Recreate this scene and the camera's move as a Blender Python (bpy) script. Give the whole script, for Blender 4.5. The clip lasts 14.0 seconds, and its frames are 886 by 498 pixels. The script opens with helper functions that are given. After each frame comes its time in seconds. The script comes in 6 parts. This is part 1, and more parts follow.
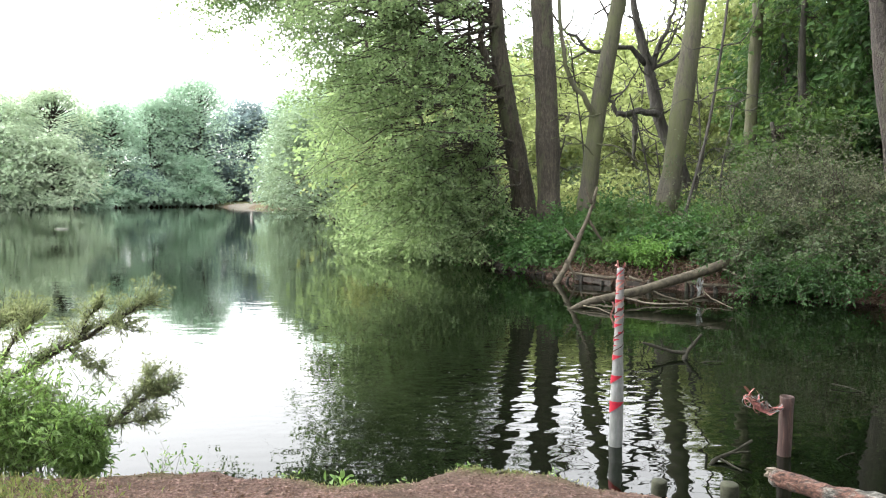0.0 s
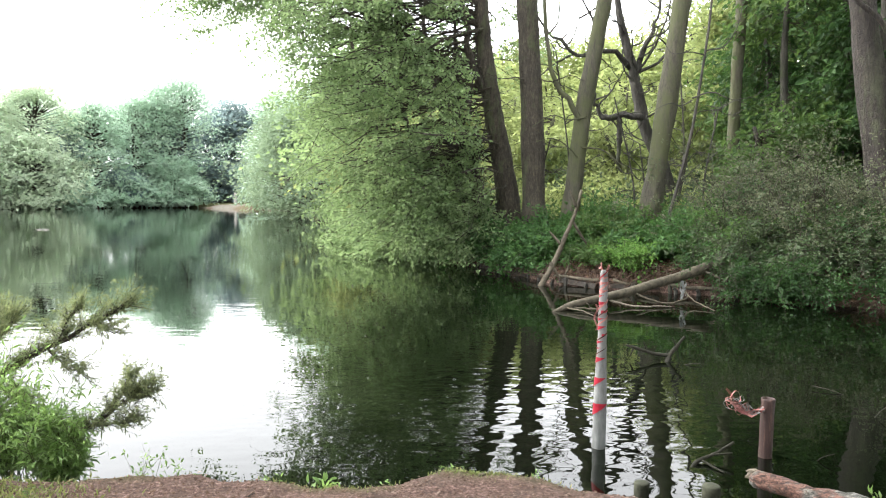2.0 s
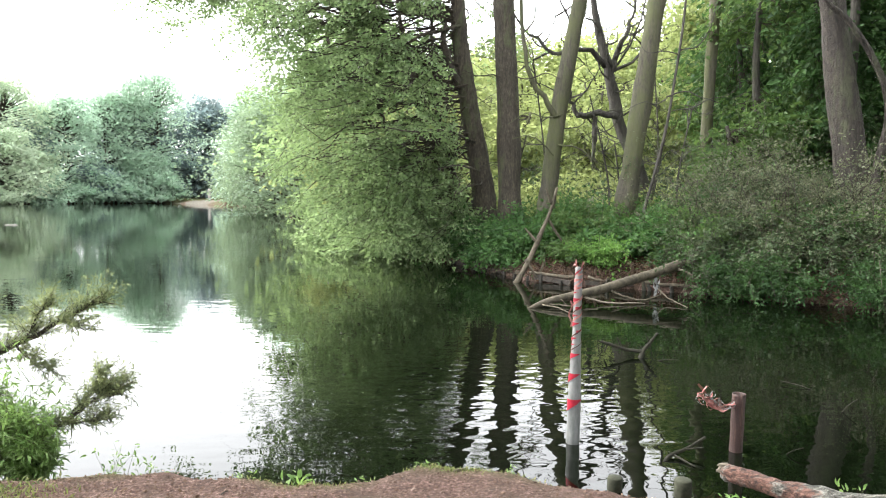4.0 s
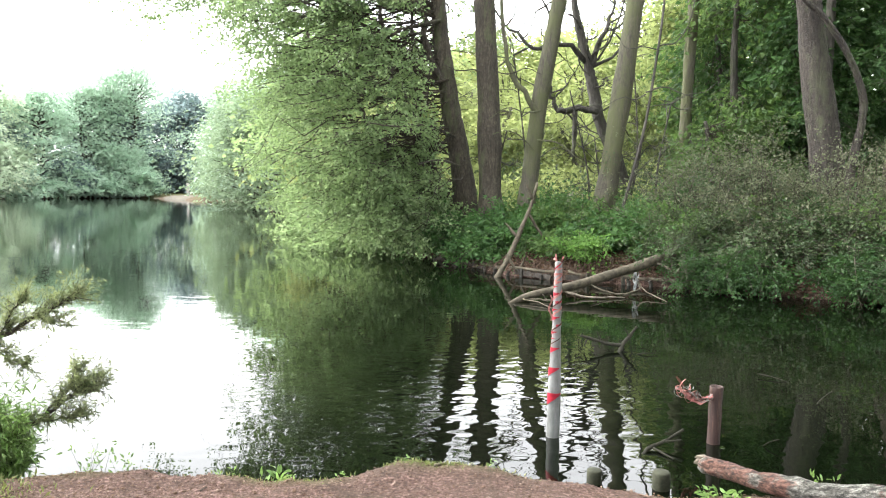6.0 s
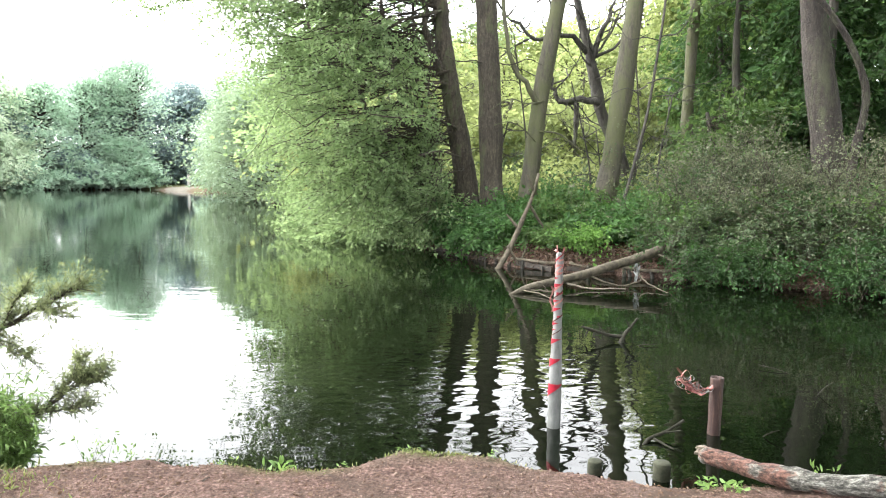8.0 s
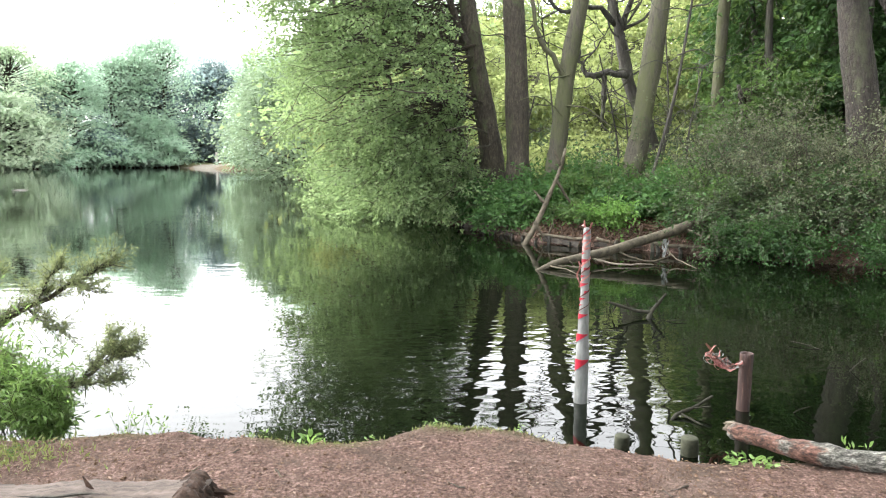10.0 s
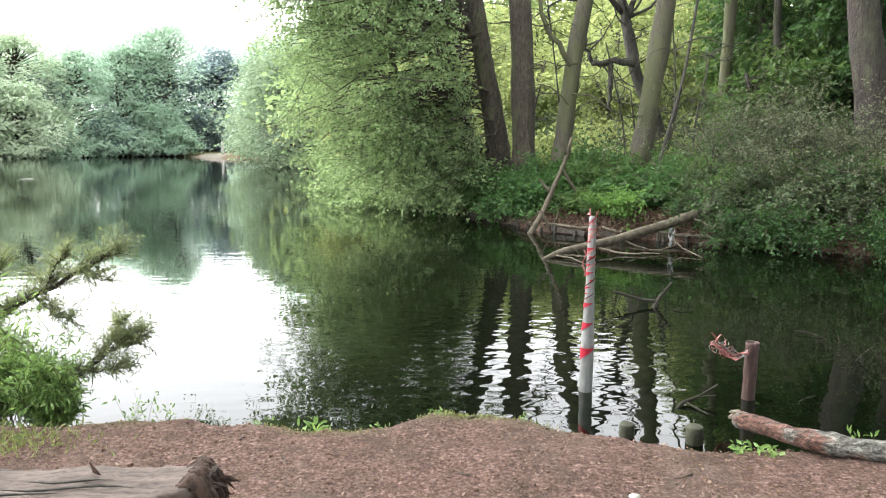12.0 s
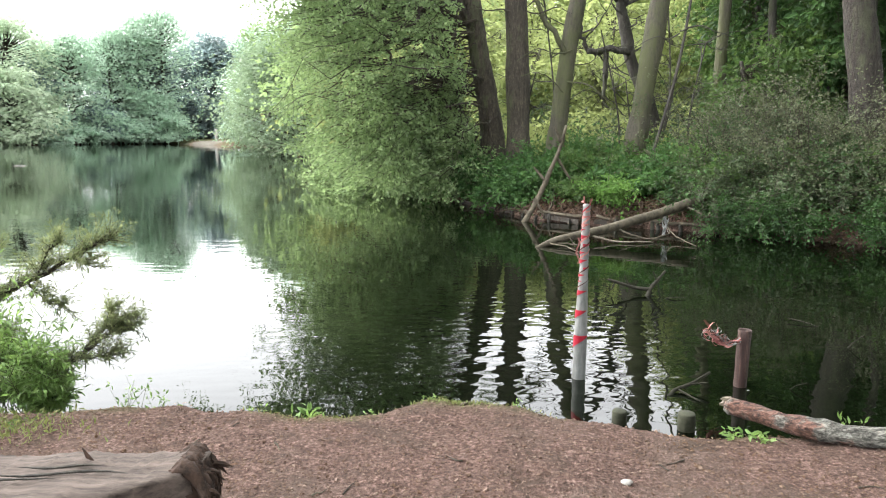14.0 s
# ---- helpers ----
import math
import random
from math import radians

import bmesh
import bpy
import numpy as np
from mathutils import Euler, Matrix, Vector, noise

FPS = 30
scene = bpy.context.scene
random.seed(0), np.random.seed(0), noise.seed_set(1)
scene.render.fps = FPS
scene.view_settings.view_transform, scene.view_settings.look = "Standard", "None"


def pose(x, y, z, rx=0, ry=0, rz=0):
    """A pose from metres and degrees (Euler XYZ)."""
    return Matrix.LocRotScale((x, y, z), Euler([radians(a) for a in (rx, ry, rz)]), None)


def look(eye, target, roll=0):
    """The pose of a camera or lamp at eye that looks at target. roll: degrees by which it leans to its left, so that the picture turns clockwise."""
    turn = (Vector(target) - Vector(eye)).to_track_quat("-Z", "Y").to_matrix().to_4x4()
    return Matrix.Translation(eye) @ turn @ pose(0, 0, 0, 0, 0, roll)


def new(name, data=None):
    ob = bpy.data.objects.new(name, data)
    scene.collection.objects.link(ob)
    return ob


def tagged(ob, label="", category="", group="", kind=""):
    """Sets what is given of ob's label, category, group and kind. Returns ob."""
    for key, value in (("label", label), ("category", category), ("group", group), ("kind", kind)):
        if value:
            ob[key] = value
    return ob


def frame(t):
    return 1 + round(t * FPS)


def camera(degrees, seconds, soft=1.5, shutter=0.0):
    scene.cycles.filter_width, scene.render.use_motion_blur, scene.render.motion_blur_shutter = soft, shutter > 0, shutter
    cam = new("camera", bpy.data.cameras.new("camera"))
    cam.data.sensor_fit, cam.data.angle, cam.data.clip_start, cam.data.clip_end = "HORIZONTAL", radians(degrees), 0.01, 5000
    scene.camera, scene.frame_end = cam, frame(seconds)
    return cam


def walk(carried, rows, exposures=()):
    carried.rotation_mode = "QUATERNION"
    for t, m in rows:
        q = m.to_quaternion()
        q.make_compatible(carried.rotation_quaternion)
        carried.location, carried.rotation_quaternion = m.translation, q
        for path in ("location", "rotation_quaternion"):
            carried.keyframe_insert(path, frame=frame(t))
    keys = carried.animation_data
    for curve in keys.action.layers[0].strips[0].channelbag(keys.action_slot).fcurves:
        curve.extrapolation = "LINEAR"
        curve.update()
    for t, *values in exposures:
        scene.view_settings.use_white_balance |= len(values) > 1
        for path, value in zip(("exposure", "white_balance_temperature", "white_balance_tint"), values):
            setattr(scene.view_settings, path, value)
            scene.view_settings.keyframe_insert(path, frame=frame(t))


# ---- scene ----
cam = camera(61.8, 14.0, soft=1.1)
PATH = [
    (0, (-0.017, -0.017, 1.909), (-0.017, 1.978, 1.768), -0.1),
    (0.5, (-0.018, -0.018, 1.907), (-0.005, 1.978, 1.77), 0.0),
    (1, (-0.011, -0.019, 1.907), (0.012, 1.977, 1.771), 0.1),
    (1.5, (-0.014, -0.02, 1.907), (0.018, 1.976, 1.772), 0.2),
    (2, (-0.011, -0.015, 1.907), (0.029, 1.98, 1.772), 0.2),
    (2.5, (-0.012, -0.015, 1.906), (0.042, 1.979, 1.77), 0.3),
    (3, (-0.012, -0.014, 1.905), (0.06, 1.98, 1.768), 0.4),
    (5.5, (-0.003, -0.02, 1.902), (0.141, 1.968, 1.748), 0.5),
    (6, (-0.003, -0.013, 1.901), (0.153, 1.975, 1.745), 0.5),
    (6.5, (-0.002, -0.015, 1.902), (0.167, 1.971, 1.743), 0.5),
    (7, (-0.002, -0.016, 1.902), (0.176, 1.97, 1.74), 0.6),
    (7.5, (0.001, -0.018, 1.903), (0.174, 1.967, 1.733), 0.6),
    (8, (-0.004, -0.016, 1.9), (0.149, 1.97, 1.721), 0.5),
    (10.5, (-0.004, -0.006, 1.891), (0.071, 1.976, 1.637), 0.1),
    (11, (-0.003, -0.005, 1.888), (0.069, 1.977, 1.629), 0.1),
    (11.5, (-0.002, -0.004, 1.884), (0.067, 1.977, 1.621), -0.0),
    (12, (-0.001, -0.004, 1.887), (0.066, 1.976, 1.615), 0.1),
    (12.5, (-0.002, -0.001, 1.883), (0.065, 1.979, 1.602), 0.1),
    (13, (0.0, -0.003, 1.88), (0.068, 1.975, 1.591), 0.1),
    (13.5, (0.003, -0.004, 1.88), (0.078, 1.972, 1.582), 0.2),
    (14, (0.003, -0.003, 1.879), (0.085, 1.972, 1.576), 0.3),
]
walk(cam, [(t, look(eye, target, roll)) for t, eye, target, roll in PATH], exposures=[(0, 1.74), (3, 1.8), (6.5, 2.08), (8, 2.15), (10.5, 1.93), (12, 1.82), (14, 1.76)])

# ---- light: hazy bright sky, veiled sun ahead to the left ----
SUN_AZ, SUN_EL = -72.0, 40.0          # degrees from +y towards +x, and above the horizon
world = bpy.data.worlds.new("sky")
scene.world = world
world.use_nodes = True
wn = world.node_tree
sky = wn.nodes.new("ShaderNodeTexSky")
sky.sky_type = "NISHITA"
sky.sun_disc = False
sky.sun_elevation, sky.sun_rotation = radians(SUN_EL), radians(SUN_AZ)
sky.air_density, sky.dust_density, sky.ozone_density = 1.0, 8.0, 1.0
pale = wn.nodes.new("ShaderNodeHueSaturation")
pale.inputs["Saturation"].default_value = 0.22
wn.links.new(sky.outputs["Color"], pale.inputs["Color"])
veil = wn.nodes.new("ShaderNodeMix")          # thin even cloud over the clear sky
veil.data_type = "RGBA"
veil.inputs[0].default_value = 0.65
veil.inputs[7].default_value = (14.5, 14.8, 15.2, 1)
wn.links.new(pale.outputs["Color"], veil.inputs[6])
wn.links.new(veil.outputs[2], wn.nodes["Background"].inputs["Color"])
wn.nodes["Background"].inputs["Strength"].default_value = 0.148
sun = new("sun", bpy.data.lights.new("sun", "SUN"))
sun.data.energy, sun.data.angle, sun.data.color = 1.5, radians(24), (1.0, 0.97, 0.91)
az, el = radians(SUN_AZ), radians(SUN_EL)
sun.matrix_world = look((math.sin(az) * 50, math.cos(az) * 50, math.tan(el) * 50), (0, 0, 0))


# ---- materials ----
def nodes_of(name):
    m = bpy.data.materials.new(name)
    m.use_nodes = True
    t = m.node_tree
    return m, t, t.nodes["Principled BSDF"]


def add(t, kind, **values):
    n = t.nodes.new(kind)
    for k, v in values.items():
        n.inputs[k.replace("_", " ")].default_value = v
    return n


def ramp(t, source, stops):
    r = t.nodes.new("ShaderNodeValToRGB")
    while len(r.color_ramp.elements) < len(stops):
        r.color_ramp.elements.new(0.5)
    for e, (p, c) in zip(r.color_ramp.elements, stops):
        e.position, e.color = p, (*c, 1)
    t.links.new(source, r.inputs["Fac"])
    return r.outputs["Color"]


def blend(t, fac, a, b, mode="MIX"):
    m = t.nodes.new("ShaderNodeMix")
    m.data_type, m.blend_type = "RGBA", mode
    for key, v in (("Factor", fac), ("A", a), ("B", b)):
        sock = [s for s in m.inputs if s.name == key and s.type == ("VALUE" if key == "Factor" else "RGBA")][0]
        if isinstance(v, bpy.types.NodeSocket):
            t.links.new(v, sock)
        else:
            sock.default_value = v if key == "Factor" else (*v, 1)
    return [s for s in m.outputs if s.type == "RGBA"][0]


def place_of(t, scale=(1, 1, 1), coord="Object"):
    c = t.nodes.new("ShaderNodeTexCoord")
    m = t.nodes.new("ShaderNodeMapping")
    m.inputs["Scale"].default_value = scale
    t.links.new(c.outputs[coord], m.inputs["Vector"])
    return m.outputs["Vector"]


def grain(t, vector, scale, detail=5, rough=0.6):
    n = add(t, "ShaderNodeTexNoise", Scale=scale, Detail=detail, Roughness=rough)
    t.links.new(vector, n.inputs["Vector"])
    return n.outputs["Fac"]


def relief(t, bsdf, height, strength, distance):
    b = add(t, "ShaderNodeBump", Strength=strength, Distance=distance)
    t.links.new(height, b.inputs["Height"])
    t.links.new(b.outputs["Normal"], bsdf.inputs["Normal"])


def leaf_material(name, shades, through_light, share=0.4, rough=0.5):
    """Leaves that differ one by one, with light passing through the blade."""
    m, t, p = nodes_of(name)
    g = t.nodes.new("ShaderNodeNewGeometry")
    n = len(shades) - 1
    col = ramp(t, g.outputs["Random Per Island"], [(i / n, c) for i, c in enumerate(shades)])
    spots = grain(t, place_of(t), 0.9, 3)
    col = blend(t, ramp(t, spots, [(0.35, (0, 0, 0)), (0.7, (1, 1, 1))]), col, blend(t, 0.35, col, through_light))
    t.links.new(col, p.inputs["Base Color"])
    p.inputs["Roughness"].default_value = rough
    p.inputs["Specular IOR Level"].default_value = 0.2
    tr = t.nodes.new("ShaderNodeBsdfTranslucent")
    t.links.new(blend(t, 0.6, col, through_light), tr.inputs["Color"])
    mix = t.nodes.new("ShaderNodeMixShader")
    mix.inputs["Fac"].default_value = share
    t.links.new(p.outputs["BSDF"], mix.inputs[1])
    t.links.new(tr.outputs["BSDF"], mix.inputs[2])
    t.links.new(mix.outputs["Shader"], t.nodes["Material Output"].inputs["Surface"])
    return m


def add_noise(t):
    n = add(t, "ShaderNodeTexNoise", Scale=6.0, Detail=4.0)
    t.links.new(place_of(t), n.inputs["Vector"])
    return n.outputs["Color"]


def bark_material(name, dark, light, moss=None, moss_share=0.5, furrow=16.0, depth=0.03, plates=0.0):
    m, t, p = nodes_of(name)
    v = place_of(t, (1, 1, 0.22))
    fine, wide = grain(t, v, furrow, 8, 0.7), grain(t, place_of(t), 1.3, 4)
    col = ramp(t, fine, [(0.32, dark), (0.68, light)])
    col = blend(t, ramp(t, wide, [(0.4, (0, 0, 0)), (0.75, (0.5, 0.5, 0.5))]), col, [c * 0.55 for c in dark])
    if plates:
        # cracked into upright plates
        bend = blend(t, 0.1, place_of(t, (1, 1, 0.3)), add_noise(t))
        vor = add(t, "ShaderNodeTexVoronoi", Scale=plates)
        vor.feature = "DISTANCE_TO_EDGE"
        t.links.new(bend, vor.inputs["Vector"])
        edge = ramp(t, vor.outputs["Distance"], [(0.0, (0.45, 0.45, 0.45)), (0.22, (1, 1, 1))])
        col = blend(t, edge, dark, col)
        fine = blend(t, 0.4, fine, edge)
    if moss:
        patch = grain(t, place_of(t, (1, 1, 0.4)), 2.2, 6, 0.65)
        col = blend(t, ramp(t, patch, [(0.62 - moss_share * 0.3, (0, 0, 0)), (0.72 - moss_share * 0.2, (0.85, 0.85, 0.85))]), col, moss)
    t.links.new(col, p.inputs["Base Color"])
    p.inputs["Roughness"].default_value = 0.9
    relief(t, p, fine, 1.0, depth * 1.4)
    return m


def plain_material(name, a, b, scale=20.0, rough=0.7, stretch=(1, 1, 1), bump=0.3, metal=0.0):
    m, t, p = nodes_of(name)
    f = grain(t, place_of(t, stretch), scale, 7, 0.65)
    col = ramp(t, f, [(0.3, a), (0.7, b)])
    w = grain(t, place_of(t), scale * 0.12, 3)
    col = blend(t, ramp(t, w, [(0.45, (0, 0, 0)), (0.75, (0.4, 0.4, 0.4))]), col, [c * 0.5 for c in a])
    t.links.new(col, p.inputs["Base Color"])
    p.inputs["Roughness"].default_value, p.inputs["Metallic"].default_value = rough, metal
    p.inputs["Specular IOR Level"].default_value = 0.25
    relief(t, p, f, bump, 0.01)
    return m


ALDER = leaf_material("alder_leaf", [(0.05, 0.09, 0.041), (0.073, 0.121, 0.055), (0.096, 0.149, 0.069), (0.122, 0.176, 0.09), (0.16, 0.212, 0.125)], (0.34, 0.465, 0.19), 0.57, 0.5)
WILLOW = leaf_material("willow_leaf", [(0.11, 0.16, 0.1), (0.135, 0.19, 0.122), (0.165, 0.22, 0.15)], (0.27, 0.36, 0.21), 0.44)
# yellow-green holds the sunlit glow of the wood in its colour
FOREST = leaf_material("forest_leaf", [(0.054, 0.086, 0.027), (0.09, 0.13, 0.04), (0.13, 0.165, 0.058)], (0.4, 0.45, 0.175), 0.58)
# leaf of the dark trees; also paints bank shade into bushes over the water
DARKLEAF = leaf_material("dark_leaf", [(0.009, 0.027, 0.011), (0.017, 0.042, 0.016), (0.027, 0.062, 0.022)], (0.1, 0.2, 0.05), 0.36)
BRAMBLE = leaf_material("bramble_leaf", [(0.014, 0.027, 0.013), (0.023, 0.041, 0.019), (0.03, 0.052, 0.024), (0.05, 0.051, 0.032), (0.044, 0.066, 0.033), (0.077, 0.092, 0.056)], (0.09, 0.14, 0.045), 0.3, 0.5)
SHOOT = leaf_material("shoot_leaf", [(0.045, 0.06, 0.033), (0.075, 0.08, 0.052), (0.085, 0.102, 0.06), (0.126, 0.126, 0.092)], (0.17, 0.2, 0.1), 0.34, 0.5)
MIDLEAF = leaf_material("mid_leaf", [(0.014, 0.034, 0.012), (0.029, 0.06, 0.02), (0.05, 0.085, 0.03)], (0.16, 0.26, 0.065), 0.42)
HERB = leaf_material("herb_leaf", [(0.01, 0.03, 0.011), (0.021, 0.056, 0.019), (0.032, 0.075, 0.025), (0.046, 0.098, 0.033), (0.07, 0.128, 0.052)], (0.12, 0.25, 0.055), 0.33)
LIME = leaf_material("lime_leaf", [(0.032, 0.088, 0.02), (0.058, 0.13, 0.03), (0.095, 0.17, 0.046)], (0.2, 0.36, 0.07), 0.38)
# far leaves: lake haze is painted into these pale, bluish base colours
HAZED_PALE = leaf_material("hazed_pale_leaf", [(0.31, 0.375, 0.265), (0.335, 0.4, 0.29), (0.36, 0.42, 0.315)], (0.6, 0.7, 0.52), 0.68)
HAZED_GREEN = leaf_material("hazed_green_leaf", [(0.25, 0.335, 0.25), (0.275, 0.36, 0.272), (0.3, 0.385, 0.295)], (0.52, 0.68, 0.53), 0.68)
HAZED_DARK = leaf_material("hazed_dark_leaf", [(0.14, 0.19, 0.195), (0.165, 0.22, 0.22)], (0.3, 0.39, 0.38), 0.5)
NEEDLE = leaf_material("bough_leaf", [(0.055, 0.075, 0.036), (0.09, 0.115, 0.055), (0.135, 0.158, 0.075), (0.185, 0.2, 0.115)], (0.34, 0.39, 0.17), 0.46)
SHRUBLEAF = leaf_material("shrub_leaf", [(0.05, 0.1, 0.03), (0.09, 0.17, 0.05), (0.13, 0.22, 0.07), (0.2, 0.28, 0.14)], (0.3, 0.45, 0.12), 0.52, 0.4)
LITTER = leaf_material("litter", [(0.03, 0.018, 0.014), (0.075, 0.045, 0.036), (0.13, 0.088, 0.072), (0.21, 0.16, 0.135)], (0.2, 0.12, 0.06), 0.05, 0.85)
DARKLITTER = leaf_material("dark_litter", [(0.016, 0.01, 0.007), (0.045, 0.027, 0.017), (0.085, 0.05, 0.029), (0.15, 0.098, 0.06)], (0.1, 0.06, 0.03), 0.05, 0.85)
DARKWET = plain_material("wet_dark_wood", (0.006, 0.006, 0.004), (0.03, 0.028, 0.019), 30, 0.95)
BARK_BROWN = bark_material("bark_brown", (0.012, 0.01, 0.007), (0.112, 0.092, 0.064), (0.06, 0.07, 0.03), 0.25, 20.0, 0.04, 26.0)
BARK_MOSS = bark_material("bark_mossy", (0.032, 0.029, 0.021), (0.1, 0.09, 0.066), (0.068, 0.076, 0.03), 0.75, 22.0, 0.02)
BARK_GREY = bark_material("bark_grey", (0.013, 0.011, 0.009), (0.076, 0.062, 0.05), (0.062, 0.066, 0.038), 0.3, 18.0, 0.04, 22.0)
BARK_DEAD = bark_material("bark_dead", (0.015, 0.014, 0.012), (0.075, 0.068, 0.055), (0.04, 0.05, 0.02), 0.2)
TWIG = plain_material("twig", (0.018, 0.014, 0.01), (0.05, 0.04, 0.028), 30)
STEM = plain_material("green_stem", (0.05, 0.07, 0.025), (0.11, 0.13, 0.05), 30)
DEADWOOD = plain_material("deadwood", (0.026, 0.023, 0.016), (0.115, 0.098, 0.07), 9, 0.85, (1, 1, 1), 0.6)
PALEWOOD = plain_material("pale_stick", (0.07, 0.058, 0.044), (0.24, 0.205, 0.165), 14, 0.85, (1, 1, 1), 0.6)
GREYWOOD = plain_material("weathered_wood", (0.028, 0.022, 0.019), (0.125, 0.099, 0.085), 34, 0.9, (0.16, 1, 1), 1.0)
OLDBOARD = plain_material("old_board", (0.012, 0.01, 0.008), (0.08, 0.07, 0.06), 20, 0.9, (0.15, 1, 1), 0.7)
ENDBARK = plain_material("torn_bark", (0.01, 0.007, 0.005), (0.06, 0.036, 0.026), 26, 0.9, (1, 1, 1), 0.9)
RUSTWOOD = plain_material("red_brown_wood", (0.028, 0.012, 0.009), (0.12, 0.05, 0.036), 9, 0.75, (1, 1, 0.12), 0.6)
STAKEWOOD = plain_material("green_stake_wood", (0.012, 0.014, 0.008), (0.05, 0.052, 0.034), 18, 0.85)
TAPEWHITE = plain_material("white_tape", (0.08, 0.085, 0.082), (0.23, 0.235, 0.23), 14, 0.45, (1, 1, 0.3), 0.25)
TAPERED = plain_material("red_tape", (0.17, 0.006, 0.016), (0.34, 0.014, 0.03), 25, 0.4, (1, 1, 1), 0.15)
TAPEPINK = plain_material("faded_red_tape", (0.2, 0.03, 0.035), (0.44, 0.24, 0.21), 30, 0.5)
FARPOST = plain_material("pale_post", (0.22, 0.21, 0.19), (0.36, 0.345, 0.32), 3, 0.8)


def soil_material():
    m, t, p = nodes_of("soil")
    v = place_of(t)
    fine, mid, wide = grain(t, v, 48, 10, 0.72), grain(t, v, 14, 6, 0.65), grain(t, v, 1.1, 4)
    col = ramp(t, fine, [(0.36, (0.04, 0.024, 0.019)), (0.52, (0.148, 0.091, 0.075)), (0.66, (0.33, 0.226, 0.193))])
    col = blend(t, ramp(t, mid, [(0.35, (0.6, 0.6, 0.6)), (0.6, (0, 0, 0))]), col, (0.055, 0.034, 0.027))
    col = blend(t, ramp(t, wide, [(0.5, (0, 0, 0)), (0.66, (0.6, 0.6, 0.6))]), col, (0.125, 0.095, 0.078))
    worn = grain(t, v, 2.6, 7, 0.7)
    col = blend(t, ramp(t, worn, [(0.5, (0, 0, 0)), (0.62, (0.55, 0.55, 0.55))]), col, (0.06, 0.042, 0.031))
    green = blend(t, fine, (0.05, 0.06, 0.02), (0.12, 0.14, 0.04))
    edge = t.nodes.new("ShaderNodeAttribute")
    edge.attribute_name = "moss"
    col = blend(t, edge.outputs["Fac"], col, green)
    t.links.new(col, p.inputs["Base Color"])
    p.inputs["Roughness"].default_value = 0.95
    p.inputs["Specular IOR Level"].default_value = 0.2
    h = t.nodes.new("ShaderNodeMath")
    h.operation = "ADD"
    t.links.new(fine, h.inputs[0])
    t.links.new(mid, h.inputs[1])
    relief(t, p, h.outputs[0], 1.0, 0.045)
    return m


RIPPLE_NEAR, RIPPLE_FAR, SWELL = 0.0085, 0.0017, 0.003      # heights of the ripples in metres


def water_material():
    m, t, p = nodes_of("water")
    p.inputs["Base Color"].default_value = (0.0015, 0.0025, 0.001, 1)
    p.inputs["Roughness"].default_value = 0.008
    p.inputs["IOR"].default_value = 1.333
    small = grain(t, place_of(t, (0.9, 1.2, 1)), 4.6, 1, 0.45)
    swell = grain(t, place_of(t, (0.8, 1.5, 1)), 1.6, 2, 0.5)
    # livelier ripples about the posts, calm water farther out
    near = t.nodes.new("ShaderNodeVectorMath")
    near.operation = "DISTANCE"
    near.inputs[1].default_value = (1.0, 7.0, 0)
    t.links.new(place_of(t), near.inputs[0])
    lively = t.nodes.new("ShaderNodeMapRange")
    lively.interpolation_type = "SMOOTHSTEP"
    for key, v in (("From Min", 1.0), ("From Max", 2.9), ("To Min", RIPPLE_NEAR), ("To Max", RIPPLE_FAR)):
        lively.inputs[key].default_value = v
    t.links.new(near.outputs["Value"], lively.inputs["Value"])
    calm = ramp(t, grain(t, place_of(t, (0.5, 1.2, 1)), 0.22, 2), [(0.35, (0.45, 0.45, 0.45)), (0.65, (1, 1, 1))])

    def math_of(kind, a, b):
        n = t.nodes.new("ShaderNodeMath")
        n.operation = kind
        for sock, v in zip(n.inputs, (a, b)):
            if isinstance(v, bpy.types.NodeSocket):
                t.links.new(v, sock)
            else:
                sock.default_value = v
        return n.outputs[0]

    high = math_of("MULTIPLY", math_of("MULTIPLY", small, lively.outputs["Result"]), calm)
    high = math_of("ADD", high, math_of("MULTIPLY", math_of("MULTIPLY", swell, calm), SWELL))
    b = add(t, "ShaderNodeBump", Strength=1.0, Distance=1.0)
    t.links.new(high, b.inputs["Height"])
    t.links.new(b.outputs["Normal"], p.inputs["Normal"])
    return m


SOIL, WATER = soil_material(), water_material()


